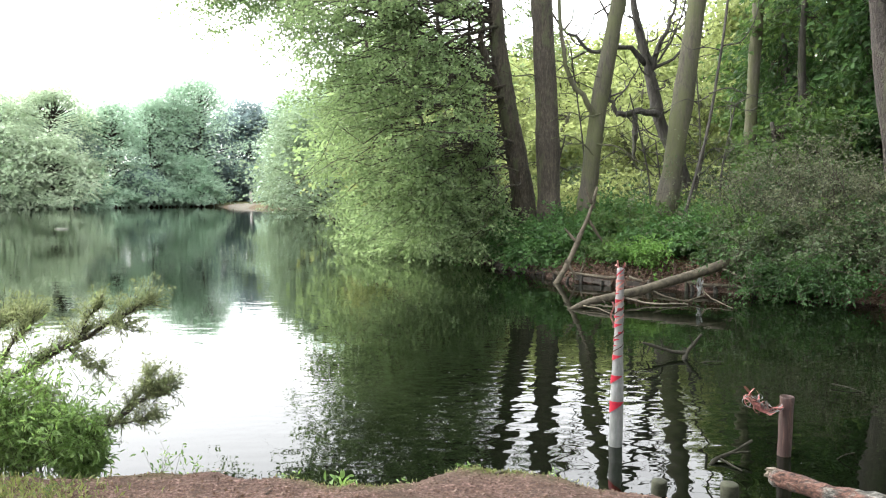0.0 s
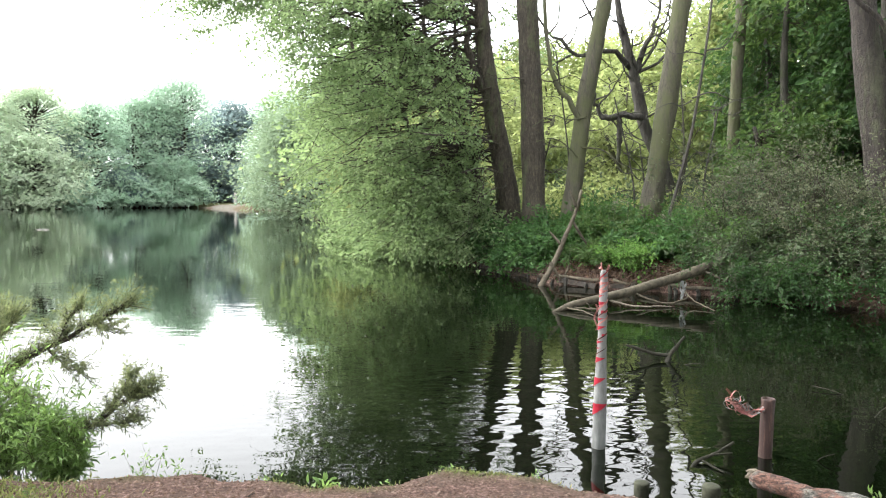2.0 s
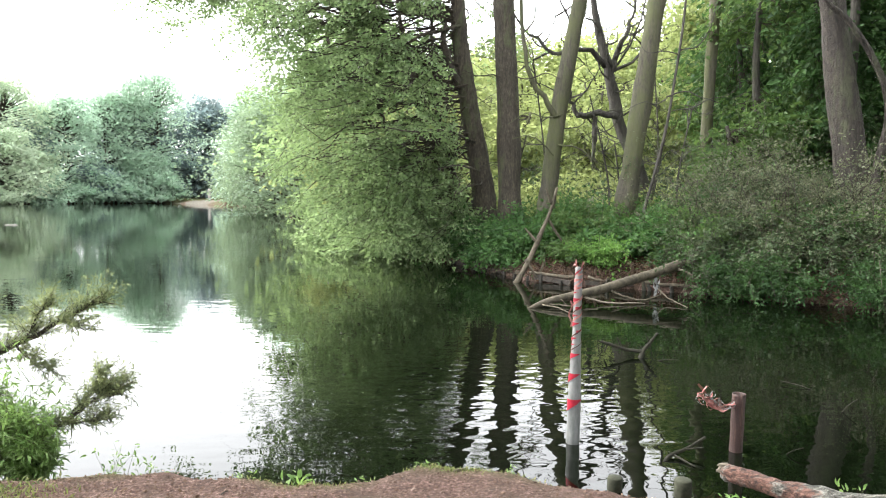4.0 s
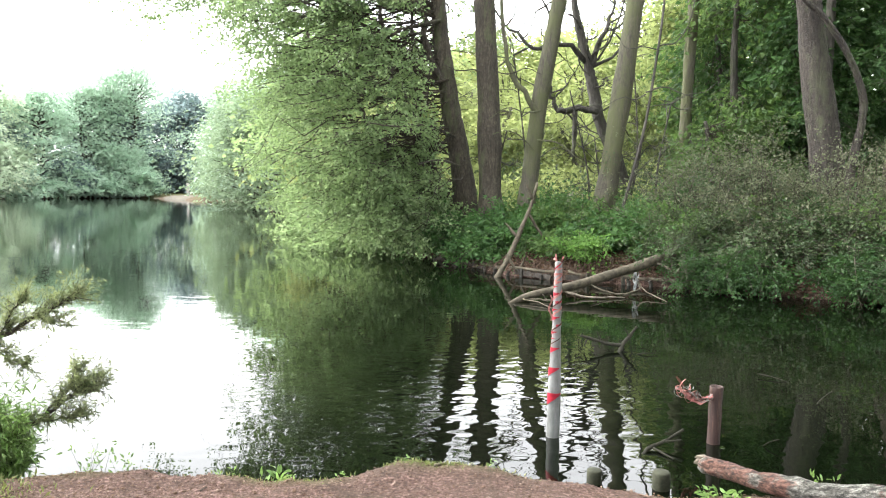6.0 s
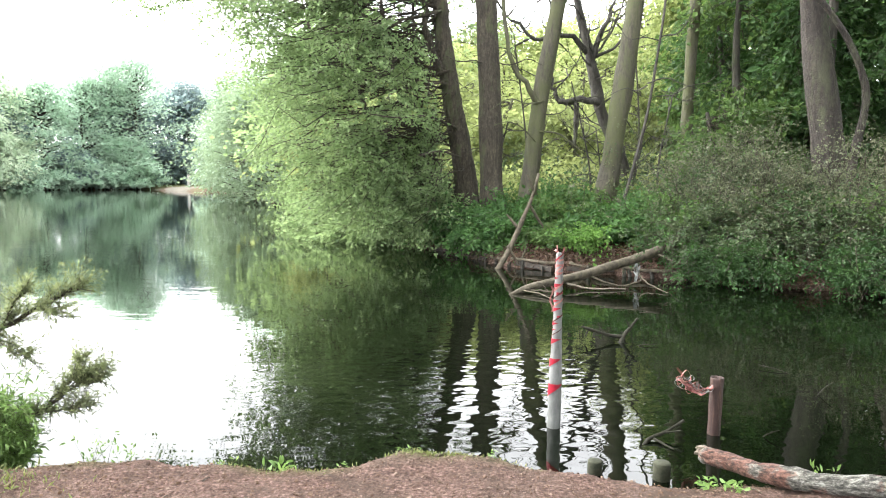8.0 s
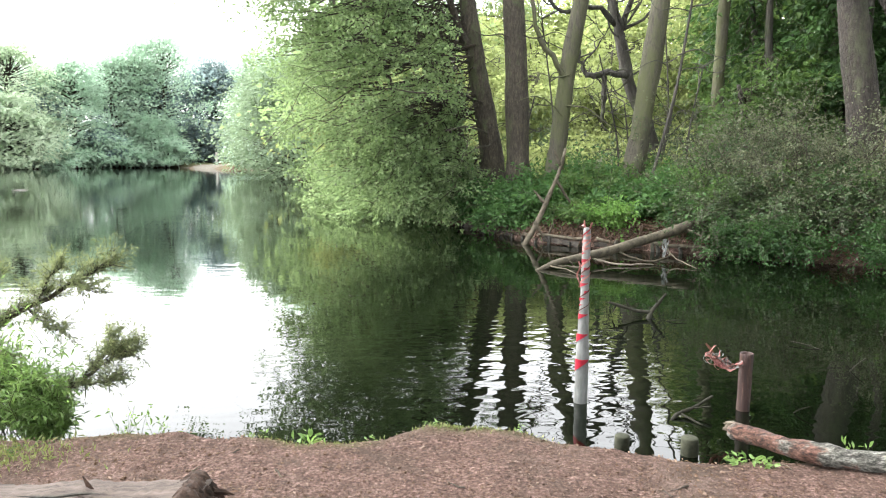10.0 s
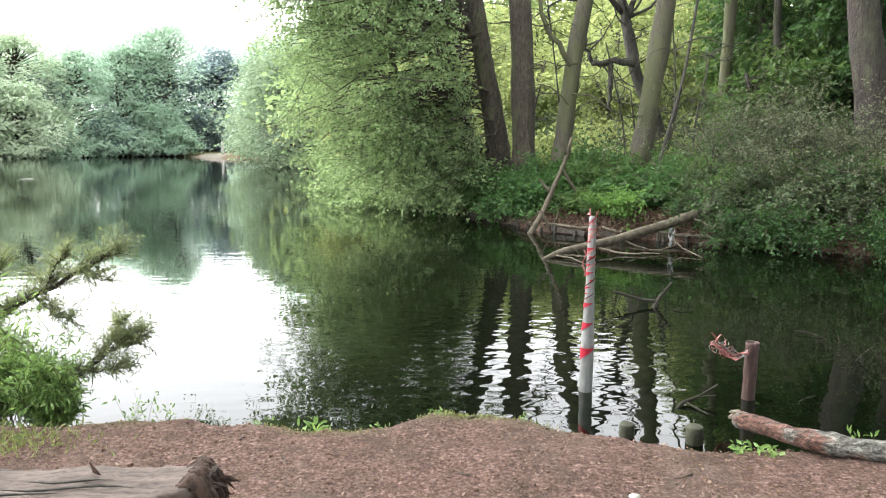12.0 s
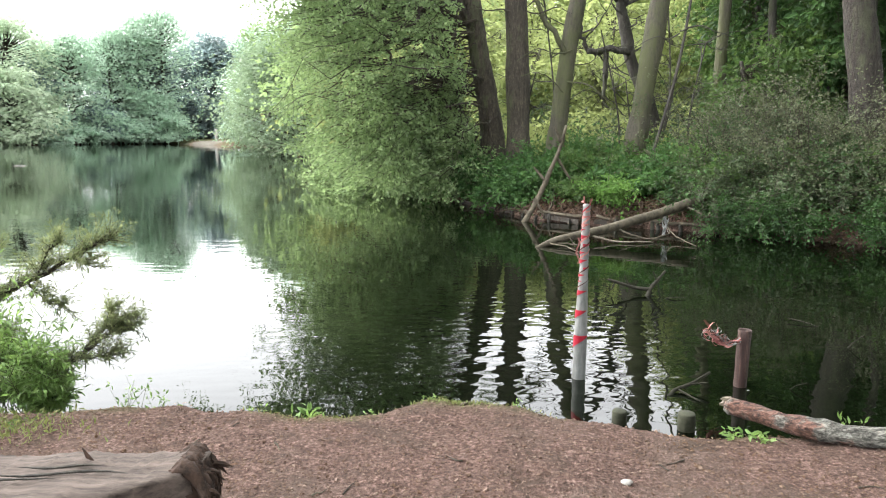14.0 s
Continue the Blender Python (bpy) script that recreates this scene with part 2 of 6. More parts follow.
# ---- building tools ----
class Geo:
    """Collects quads."""
    def __init__(self):
        self.v, self.q, self.n = [], [], 0

    def put(self, v, q):
        self.v.append(np.asarray(v, float).reshape(-1, 3))
        self.q.append(np.asarray(q, np.int64).reshape(-1, 4) + self.n)
        self.n += len(self.v[-1])
        return self

    def tube(self, pts, radii, sides=8, rough=0.0, rng=None, capped=False, tip=False):
        """A round stem along pts; rough: unevenness as a share of the radius; capped: flat sawn ends; tip: ends run to a point."""
        p = np.asarray(pts, float)
        r = np.broadcast_to(np.asarray(radii, float), (len(p),)).copy()
        tang = np.gradient(p, axis=0)
        tang /= np.linalg.norm(tang, axis=1, keepdims=True) + 1e-9
        ref = np.array([0.0, 0, 1]) if abs(tang[:, 2]).mean() < 0.8 else np.array([1.0, 0, 0])
        a = np.cross(tang, ref)
        a /= np.linalg.norm(a, axis=1, keepdims=True) + 1e-9
        b = np.cross(tang, a)
        ang = np.linspace(0, 2 * np.pi, sides, endpoint=False)
        rr = np.repeat(r[:, None], sides, 1)
        if rough:
            lump = rng.normal(0, 1, (len(p), sides))
            lump = (lump + np.roll(lump, 1, 0) + np.roll(lump, 1, 1)) / 1.8
            rr = rr * (1 + rough * lump)
        ring = p[:, None] + rr[..., None] * (np.cos(ang)[None, :, None] * a[:, None] + np.sin(ang)[None, :, None] * b[:, None])
        if capped or tip:
            first, last = (ring[0] - p[0]) * 0.02 + p[0], (ring[-1] - p[-1]) * 0.02 + p[-1]
            ring = np.concatenate([first[None], ring, last[None]])
        k, s = len(ring), np.arange(sides)
        q = [np.stack([i * sides + s, i * sides + (s + 1) % sides, (i + 1) * sides + (s + 1) % sides, (i + 1) * sides + s], -1) for i in range(k - 1)]
        return self.put(ring, np.concatenate(q))

    def many_tubes(self, pts, r0, r1, sides=3):
        """Thin twigs at once: pts (n, k, 3)."""
        n, k, _ = pts.shape
        tang = np.gradient(pts, axis=1)
        tang /= np.linalg.norm(tang, axis=2, keepdims=True) + 1e-9
        a = np.cross(tang, np.array([0.31, 0.17, 0.93]))
        a /= np.linalg.norm(a, axis=2, keepdims=True) + 1e-9
        b = np.cross(tang, a)
        ang = np.linspace(0, 2 * np.pi, sides, endpoint=False)
        r = np.linspace(1, 0, k)[None, :, None, None] * np.reshape(r0, (-1, 1, 1, 1)) + np.linspace(0, 1, k)[None, :, None, None] * np.reshape(r1, (-1, 1, 1, 1))
        ring = pts[:, :, None] + r * (np.cos(ang)[:, None] * a[:, :, None] + np.sin(ang)[:, None] * b[:, :, None])
        s = np.arange(sides)
        one = np.concatenate([np.stack([i * sides + s, i * sides + (s + 1) % sides, (i + 1) * sides + (s + 1) % sides, (i + 1) * sides + s], -1) for i in range(k - 1)])
        return self.put(ring, (one[None] + np.arange(n)[:, None, None] * k * sides).reshape(-1, 4))

    def leaves(self, pos, axis, up, length, wide=0.6, curl=0.12):
        """Folded leaf blades, one quad each."""
        axis = axis / (np.linalg.norm(axis, axis=1, keepdims=True) + 1e-9)
        side = np.cross(axis, up)
        side /= np.linalg.norm(side, axis=1, keepdims=True) + 1e-9
        nrm = np.cross(side, axis)
        L = np.reshape(length, (-1, 1)) * np.ones((len(pos), 1))
        v = np.stack([pos, pos + axis * L * 0.45 + side * L * wide / 2 + nrm * L * curl, pos + axis * L - nrm * L * curl, pos + axis * L * 0.45 - side * L * wide / 2 + nrm * L * curl], 1)
        return self.put(v, np.arange(4 * len(pos)).reshape(-1, 4))

    def blades(self, pos, axis, up, length, wide=0.3, curl=0.25):
        """Finer leaves with a midrib fold and a bend, six quads each."""
        axis = axis / (np.linalg.norm(axis, axis=1, keepdims=True) + 1e-9)
        side = np.cross(axis, up)
        side /= np.linalg.norm(side, axis=1, keepdims=True) + 1e-9
        nrm = np.cross(side, axis)
        L = np.reshape(length, (-1, 1)) * np.ones((len(pos), 1))
        rows = []
        for s, w in ((0, 0.12), (0.3, 0.9), (0.65, 0.75), (1, 0.04)):
            mid = pos + axis * L * s - nrm * L * curl * s * s
            rows += [mid - side * L * wide * w / 2 + nrm * L * 0.05 * w, mid, mid + side * L * wide * w / 2 + nrm * L * 0.05 * w]
        v = np.stack(rows, 1)
        one = np.array([[3 * i + j, 3 * i + j + 1, 3 * i + j + 4, 3 * i + j + 3] for i in range(3) for j in range(2)])
        return self.put(v, (one[None] + 12 * np.arange(len(pos))[:, None, None]).reshape(-1, 4))

    def box(self, c, size, turn=0.0, tilt=0.0, wear=0.0, rng=None):
        """A board with chamfered long edges."""
        x, y, z = np.array(size) / 2
        e = min(y, z) * 0.25
        prof = [(-y + e, -z), (y - e, -z), (y, -z + e), (y, z - e), (y - e, z), (-y + e, z), (-y, z - e), (-y, -z + e)]
        v = np.array([(s * x, a, b) for s in (-1, -0.33, 0.33, 1) for a, b in prof])
        if wear:
            v += rng.normal(0, wear, v.shape)
        m = np.array(Euler((0, tilt, turn)).to_matrix())
        s = np.arange(8)
        q = [np.stack([i * 8 + s, i * 8 + (s + 1) % 8, i * 8 + 8 + (s + 1) % 8, i * 8 + 8 + s], -1) for i in range(3)]
        caps = [[0, 1, 2, 7], [7, 2, 3, 6], [6, 3, 4, 5]]
        q += [np.array(caps), np.array(caps) + 24]
        return self.put(v @ m.T + np.array(c), np.concatenate(q))


def mesh_of(name, geo, material, origin=(0, 0, 0), smooth=False):
    v = (np.concatenate(geo.v) - np.array(origin)).astype(np.float32)
    q = np.concatenate(geo.q).astype(np.int32)
    me = bpy.data.meshes.new(name)
    me.vertices.add(len(v))
    me.vertices.foreach_set("co", v.ravel())
    me.loops.add(q.size)
    me.loops.foreach_set("vertex_index", q.ravel())
    me.polygons.add(len(q))
    me.polygons.foreach_set("loop_start", np.arange(len(q), dtype=np.int32) * 4)
    me.polygons.foreach_set("use_smooth", np.full(len(q), smooth))
    me.update(calc_edges=True)
    me.materials.append(material)
    return me


def thing(name, base, label, category, group="", kind=""):
    ob = new(name)
    ob.location = base
    ob.empty_display_size = 0.2
    return tagged(ob, label, category, group, kind)


def origin_of(ob):
    at = Vector((0, 0, 0))
    while ob:
        at += ob.location
        ob = ob.parent
    return at


def part(name, geo, material, parent, label="", smooth=False, kind=""):
    ob = new(name, mesh_of(name, geo, material, origin_of(parent), smooth))
    ob.parent = parent
    return tagged(ob, label, "", "", kind)


def single(name, geo, material, label, category, group="", kind="", smooth=False, base=None):
    base = np.concatenate(geo.v).mean(0) if base is None else base
    ob = new(name, mesh_of(name, geo, material, base, smooth))
    ob.location = base
    return tagged(ob, label, category, group, kind)


def smooth_line(pts, n):
    """A rounded line through pts, n points."""
    p = np.asarray(pts, float)
    if len(p) == 2:
        return p[0] + np.linspace(0, 1, n)[:, None] * (p[1] - p[0])
    ext = np.vstack([2 * p[0] - p[1], p, 2 * p[-1] - p[-2]])
    out = []
    for u in np.linspace(0, len(p) - 1, n):
        i = min(int(u), len(p) - 2)
        t = u - i
        a, b, c, d = ext[i:i + 4]
        out.append(0.5 * (2 * b + (c - a) * t + (2 * a - 5 * b + 4 * c - d) * t * t + (3 * b - a - 3 * c + d) * t ** 3))
    return np.array(out)


# ---- lake, banks and ground ----
SHORE = np.array([(-120, 4.6), (-6, 4.75), (-3, 4.55), (-2.37, 4.34), (-1.75, 4.48), (-1.37, 4.5), (-1.04, 4.4), (-0.72, 4.3), (-0.42, 4.24), (-0.1, 4.42),
                  (0.11, 4.52), (0.45, 4.47), (0.65, 4.38), (0.93, 4.22), (1.06, 4.16), (1.45, 3.99), (1.7, 4.0), (1.98, 3.99), (2.4, 3.98), (3.2, 3.8), (5, 3.6), (9, 3.2), (26, 2),
                  (26, 9.5), (14, 10.2), (10, 11.2), (8.2, 12.4), (7.1, 13.3), (5.9, 14.2), (4.83, 15.0), (3.76, 15.5), (2.76, 16.7), (2.1, 18.9), (1.36, 20.9), (-0.3, 23.5),
                  (-1.6, 28), (-3.4, 40), (-6.6, 56), (-12.6, 76), (-20, 104), (-26.2, 118), (-36, 134), (-46, 146), (-54, 142), (-60, 131), (-66, 120), (-80, 110), (-120, 100)])


def shore_distance(x, y):
    """Metres from the waterline, above zero on land."""
    p = np.stack([x, y], -1)
    near = np.full(x.shape, 1e9)
    inside = np.zeros(x.shape, bool)
    for a, b in zip(SHORE, np.roll(SHORE, -1, 0)):
        d = b - a
        t = np.clip(((p - a) @ d) / (d @ d), 0, 1)
        near = np.minimum(near, np.linalg.norm(p - a - t[..., None] * d, axis=-1))
        cross = ((a[1] > y) != (b[1] > y)) & (x < (b[0] - a[0]) * (y - a[1]) / (b[1] - a[1] + 1e-12) + a[0])
        inside ^= cross
    return np.where(inside, -near, near)


def wob(x, y, k, seed):
    r = np.random.default_rng(seed)
    out = np.zeros(np.shape(x))
    for i in range(7):
        ang, ph, f = r.uniform(0, 6.28), r.uniform(0, 6.28), k * r.uniform(0.6, 1.8)
        out = out + np.sin((np.cos(ang) * x + np.sin(ang) * y) * f + ph)
    return out / 4


def ground_height(x, y):
    x, y = np.asarray(x, float), np.asarray(y, float)
    s = shore_distance(x, y)
    rough = wob(x, y, 9, 3) * 0.012 + wob(x, y, 2.2, 4) * 0.02 + wob(x, y, 30, 5) * 0.006
    near_top = 0.25 + rough + 0.035 * np.exp(-((x - 0.3) / 0.5) ** 2 - ((y - 4.3) / 0.25) ** 2)
    near = -0.25 + (near_top + 0.25) * (1 / (1 + np.exp(np.clip(-(s + wob(x, y, 7, 8) * 0.03 - 0.03) * 38, -50, 50))))
    rise = np.clip(s, 0, None)
    far = 0.1 + 0.42 * (1 - np.exp(-rise / 0.45)) + 0.04 * np.clip(rise, 0, 12) + wob(x, y, 1.5, 6) * 0.06 * np.clip(rise, 0, 1)
    far = far + 0.02 * np.clip(rise - 15, 0, 40)
    far = np.where(s > 0, far, -0.3 + 0.4 * np.exp(np.minimum(s, 0) / 0.05))
    h = np.where(y < 8.5, near, far)
    return np.where(s < -0.4, np.maximum(-1.6, -0.2 + s * 0.25), h)


def height_at(x, y):
    return float(ground_height(np.array([x]), np.array([y]))[0])


def graded(start, fine0, fine1, step, end, grow=1.12, widest=9.0):
    mid = list(np.arange(fine0, fine1, step))
    for sign, edge, lim in ((1, fine1, end), (-1, fine0, start)):
        at, st = edge, step
        while (at - lim) * sign < 0:
            st = min(st * grow, widest)
            at += st * sign
            mid.append(at)
    return np.unique(np.round(mid, 4))


def build_ground():
    xs = graded(-420, -3.2, 3.4, 0.035, 420, 1.07, 14)
    ys = np.unique(np.concatenate([graded(-300, 2.0, 4.9, 0.03, 12.0, 1.1), np.arange(12.0, 29, 0.3), graded(29, 29, 29.5, 0.4, 900, 1.08, 16)]))
    X, Y = np.meshgrid(xs, ys)
    Zg = ground_height(X, Y)
    n, k = X.shape
    g = Geo().put(np.stack([X, Y, Zg], -1), (np.arange(n - 1)[:, None, None] * k + np.arange(k - 1)[None, :, None] + np.array([0, 1, k + 1, k])).reshape(-1, 4))
    me = mesh_of("ground", g, SOIL, smooth=True)
    s = shore_distance(X, Y)
    moss = np.where(Y < 8, np.clip(1 - np.abs(s - 0.08) / 0.16, 0, 1) * np.clip(0.25 + wob(X, Y, 3.1, 11), 0, 1) * 0.8, np.clip((s - 0.9) / 1.5, 0, 0.75))
    moss = np.maximum(moss, 0.95 * np.exp(-((X - 0.33) / 0.32) ** 4 - ((Y - 4.4) / 0.11) ** 2))
    at = me.attributes.new("moss", "FLOAT", "POINT")
    at.data.foreach_set("value", moss.astype(np.float32).ravel())
    tagged(new("ground", me), "reddish brown trodden soil bank with mossy edge by the lake", "ground", kind="structure")
    w = Geo()
    gx, gy = np.linspace(-300, 300, 13), np.linspace(-40, 400, 13)
    X, Y = np.meshgrid(gx, gy)
    w.put(np.stack([X, Y, 0 * X], -1), (np.arange(12)[:, None, None] * 13 + np.arange(12)[None, :, None] + np.array([0, 1, 14, 13])).reshape(-1, 4))
    tagged(new("water", mesh_of("water", w, WATER)), "still dark green lake water with fine ripples", "water", kind="structure")


build_ground()


# ---- trees ----
def boughs(starts, ends, lift, rng, gap=0.3, from_share=0.35, twig_len=(0.5, 1.1), per_twig=26, leaf=0.075, flat=0.6, droop=0.25, wide=0.7):
    """Branches from starts to ends with side twigs and leaves. Returns the wood and the leaves."""
    wood, green = Geo(), Geo()
    bases, dirs = [], []
    for a, b in zip(starts, ends):
        a, b = np.array(a, float), np.array(b, float)
        n = np.linalg.norm(b - a)
        mid = (a + b) / 2 + np.array([0, 0, lift * n]) + rng.normal(0, 0.1 * n, 3)
        u = np.linspace(0, 1, 8)[:, None]
        line = (1 - u) ** 2 * a + 2 * u * (1 - u) * mid + u * u * b
        line[1:-1] += rng.normal(0, 0.036 * n, (6, 3))
        wood.tube(line, np.linspace(0.0045 * n + 0.006, 0.003, 8), 5)
        k = max(3, int(n * (1 - from_share) / gap))
        s = rng.uniform(from_share, 1, k)
        pos = np.stack([np.interp(s * 7, np.arange(8), line[:, j]) for j in range(3)], -1)
        ahead = (b - a) / n
        across = np.cross(ahead, (0, 0, 1))
        across /= np.linalg.norm(across) + 1e-9
        sgn = rng.choice([-1, 1], k)[:, None]
        d = ahead * rng.uniform(0.2, 0.9, (k, 1)) + across * sgn * rng.uniform(0.4, 1.0, (k, 1)) + rng.normal(0, 0.3, (k, 3)) + np.array([0, 0, 0.12])
        bases.append(pos)
        dirs.append(d / np.linalg.norm(d, axis=1, keepdims=True))
    base, d = np.concatenate(bases), np.concatenate(dirs)
    twigs(wood, green, base, d, rng.uniform(*twig_len, len(base)), per_twig, leaf, flat, droop, wide, rng)
    return wood, green


def twigs(wood, green, base, d, length, per_twig, leaf, flat, droop, wide, rng, r0=0.006, spread=0.22, blades=False, bare=0.08):
    n = len(base)
    u = np.linspace(0, 1, 4)[None, :, None]
    L = length[:, None, None]
    wood.many_tubes(base[:, None] + d[:, None] * u * L + np.array([0, 0, -1.0]) * droop * L * u * u, r0 * np.ones(n), 0.3 * r0 * np.ones(n))
    s = rng.uniform(bare, 1.03, (n, per_twig, 1))
    pos = base[:, None] + d[:, None] * s * L + np.array([0, 0, -1.0]) * droop * L * s * s
    off = rng.normal(0, 1, (n, per_twig, 3)) * np.array([1, 1, 0.55]) * spread * L * (0.35 + 0.4 * s)
    pos = (pos + off).reshape(-1, 3)
    axis = (d[:, None] * 0.6 + off / (spread * L) * 0.6 + rng.normal(0, 0.4, (n, per_twig, 3)) + np.array([0, 0, -0.25])).reshape(-1, 3)
    out = np.repeat(d * np.array([1, 1, 0]), per_twig, 0)
    up = np.array([0, 0, 0.75]) + 0.55 * out + rng.normal(0, flat, (len(pos), 3))
    size = leaf * rng.uniform(0.6, 1.3, len(pos))
    (green.blades if blades else green.leaves)(pos, axis, up, size, wide)


def trunk_line(pts, n=14):
    return smooth_line(pts, n)


def tree(name, trunk, r0, r1, ends, bark, leaf_mat, label, seed, extra=(), group="", lift=0.1, start_drop=(0.0, 1.8), low=1.5, rough=0.05, flare=0.35, sides=14, keep=None, **how):
    """A tree with a real trunk, limbs that reach the given ends, twigs and leaves. extra: more limbs as (points, r0, r1). keep: which leaf places stay."""
    rng = np.random.default_rng(seed)
    line = trunk_line(trunk, 44)
    base = line[0].copy()
    line[0, 2] -= 0.25
    t = thing(name, base, label, "tree", group)
    g = Geo()
    r = np.linspace(r0, r1, 44) * (1 + flare * np.exp(-np.linspace(0, 1, 44) * 14)) * (1 + 0.04 * np.interp(np.arange(44), np.arange(0, 44, 4), rng.normal(0, 1, 11)))
    g.tube(line, r, sides, rough, rng, tip=True)
    part("trunk", g, bark, t, smooth=True)
    for pts, a, b in extra:
        e = Geo()
        el = smooth_line(pts, 14)
        el[1:-1] += rng.normal(0, 0.25 * a, (12, 3)) * (0.4 if len(pts) < 4 else 1.1 if bark is BARK_DEAD else 1.0)
        e.tube(el, np.linspace(a, b, 14), 9, rough * 1.3, rng, tip=True)
        part("limb", e, bark, t, smooth=True)
    if len(ends):
        starts = []
        for e in ends:
            z = np.clip(e[2] + rng.uniform(*start_drop), low, line[-1, 2] - 0.2)
            starts.append([np.interp(z, line[:, 2], line[:, 0]), np.interp(z, line[:, 2], line[:, 1]), z])
        wood, green = boughs(starts, ends, lift, rng, **how)
        if keep:
            blade = np.concatenate(green.v).reshape(-1, 4, 3)
            blade = blade[keep(blade[:, 0])]
            green = Geo().put(blade, np.arange(4 * len(blade)).reshape(-1, 4))
        part("branch", wood, TWIG, t, "thin dark branches", kind="stuff")
        part("crown", green, leaf_mat, t, "mass of small leaves", kind="stuff")
    return t


def ball_ends(n, c, r, rng, shell=0.35):
    """Points in an egg of half-axes r round c, more of them near its skin."""
    d = rng.normal(0, 1, (n, 3))
    d /= np.linalg.norm(d, axis=1, keepdims=True)
    return np.array(c) + d * np.array(r) * rng.uniform(shell, 1, (n, 1)) ** 0.6


rng = np.random.default_rng(5)

# the alder whose boughs hang over the water
def crown_edge(z):
    """How far the crowns lean out over the lake at the height z, in metres for each metre of y."""
    return np.interp(z, [0.8, 1.9, 3.0, 4.4, 5.4, 6.3, 7.2, 8.0], [-0.13, -0.165, -0.185, -0.21, -0.23, -0.25, -0.28, -0.3])


def alder_keep(p):
    """Leaves stay off the inland side of the leaning trunk and thin out past the edge and under the rising hem of the crowns."""
    bole = np.interp(p[:, 2], [0.6, 1.97, 3.79, 5.67, 7.4, 12], [2.35, 2.24, 1.91, 1.59, 1.45, 1.2])
    side = (p[:, 0] < bole - 0.5 + 0.12 * wob(p[:, 1], p[:, 2], 4, 51)) | (p[:, 2] < 1.6) | (p[:, 1] > 21.4)
    over = (crown_edge(p[:, 2]) + 0.018 * wob(p[:, 1], p[:, 2], 3.0, 52)) * p[:, 1] - p[:, 0]
    hem = np.interp(p[:, 0], [-3.5, -2.1, -1.45, -0.42, 0.7], [1.45, 1.0, 0.68, 0.3, 0.08]) + 0.12 * wob(p[:, 0], p[:, 1], 4.0, 55)
    slant = p[:, 2] - 0.2 * p[:, 1]
    clump = wob(p[:, 0], slant * 1.4, 3.2, 53) + 1.1 * wob(p[:, 0], slant * 1.3, 9.0, 54)
    return side & (over < 0.1) & (p[:, 2] > hem) & (clump > 0.55 * np.clip((p[:, 0] + 2.2) / 2.5, 0, 1) * (p[:, 2] > 1.8) + np.interp(p[:, 2], [1.0, 3.0, 5.5, 7.2, 8.2, 9.5], [-1.6, -1.1, -0.8, -0.6, -0.3, 0.2]))


def alder_ends(n, y0, y1, x0, x1, top, rng, clear=0.0):
    out = []
    while len(out) < n:
        x, y, z = rng.uniform(x0, x1), rng.uniform(y0, y1), 0.2 + (top - 0.2) * rng.random() ** 1.0
        if z < 0.25 + clear + max(0.0, -0.6 - x) * 0.42 or (z > 7.8 and rng.random() > 0.45):
            continue
        if x < (crown_edge(z) + 0.03) * y:
            continue
        out.append((x, y, z))
    return np.array(out)


ALDER_HOW = dict(gap=0.28, per_twig=26, leaf=0.092, twig_len=(0.5, 1.15), from_share=0.2, keep=alder_keep)
crown = alder_ends(98, 18.2, 22.0, -5.0, 0.7, 9.4, rng)
crown = np.concatenate([crown, np.stack([rng.uniform(-4.9, 0.4, 52), rng.uniform(18.6, 22, 52), rng.uniform(4.4, 8.6, 52)], -1)])
ez, ey = rng.uniform(3.6, 7.4, 34), rng.uniform(18.6, 22, 34)
crown = np.concatenate([crown, np.stack([(crown_edge(ez) + rng.uniform(0.025, 0.08, 34)) * ey, ey, ez], -1)])
tree("alder_tree", [(2.35, 21, 0.6), (2.24, 21, 1.97), (1.91, 21, 3.79), (1.59, 21, 5.67), (1.45, 21, 7.4), (1.2, 21, 12)], 0.36, 0.16,
     crown, BARK_BROWN, ALDER, "leaning brown alder with leafy boughs hanging over the water", 11,
     extra=[([(1.72, 20.9, 4.8), (1.31, 20.8, 5.33), (1.03, 20.7, 6.41), (0.7, 20.6, 8.5)], 0.14, 0.06),
            ([(1.5, 20.8, 6.6), (0.6, 20.4, 6.3), (-0.2, 20.2, 5.85), (-0.9, 20.1, 5.45), (-1.5, 20.1, 5.1)], 0.05, 0.02), ([(-0.2, 20.2, 5.85), (-0.7, 20.2, 6.4), (-1.3, 20.2, 7.2)], 0.03, 0.012),
            ([(1.95, 20.8, 3.4), (1.1, 19.4, 3.6), (0.3, 18.2, 3.45), (-0.4, 17.8, 3.5)], 0.045, 0.012), ([(2.1, 20.8, 2.6), (1.4, 19.2, 2.7), (0.8, 18.2, 2.55)], 0.035, 0.01)], **ALDER_HOW)
tree("alder_tree", [(1.6, 24.5, 0.7), (0.9, 24.3, 3), (0.1, 24.2, 6), (-0.4, 24, 9)], 0.13, 0.04,
     alder_ends(46, 21, 25, -5.6, 0.9, 8.6, rng, 0.3), BARK_BROWN, ALDER, "slender alder behind, its boughs reaching over the lake", 12, **ALDER_HOW)
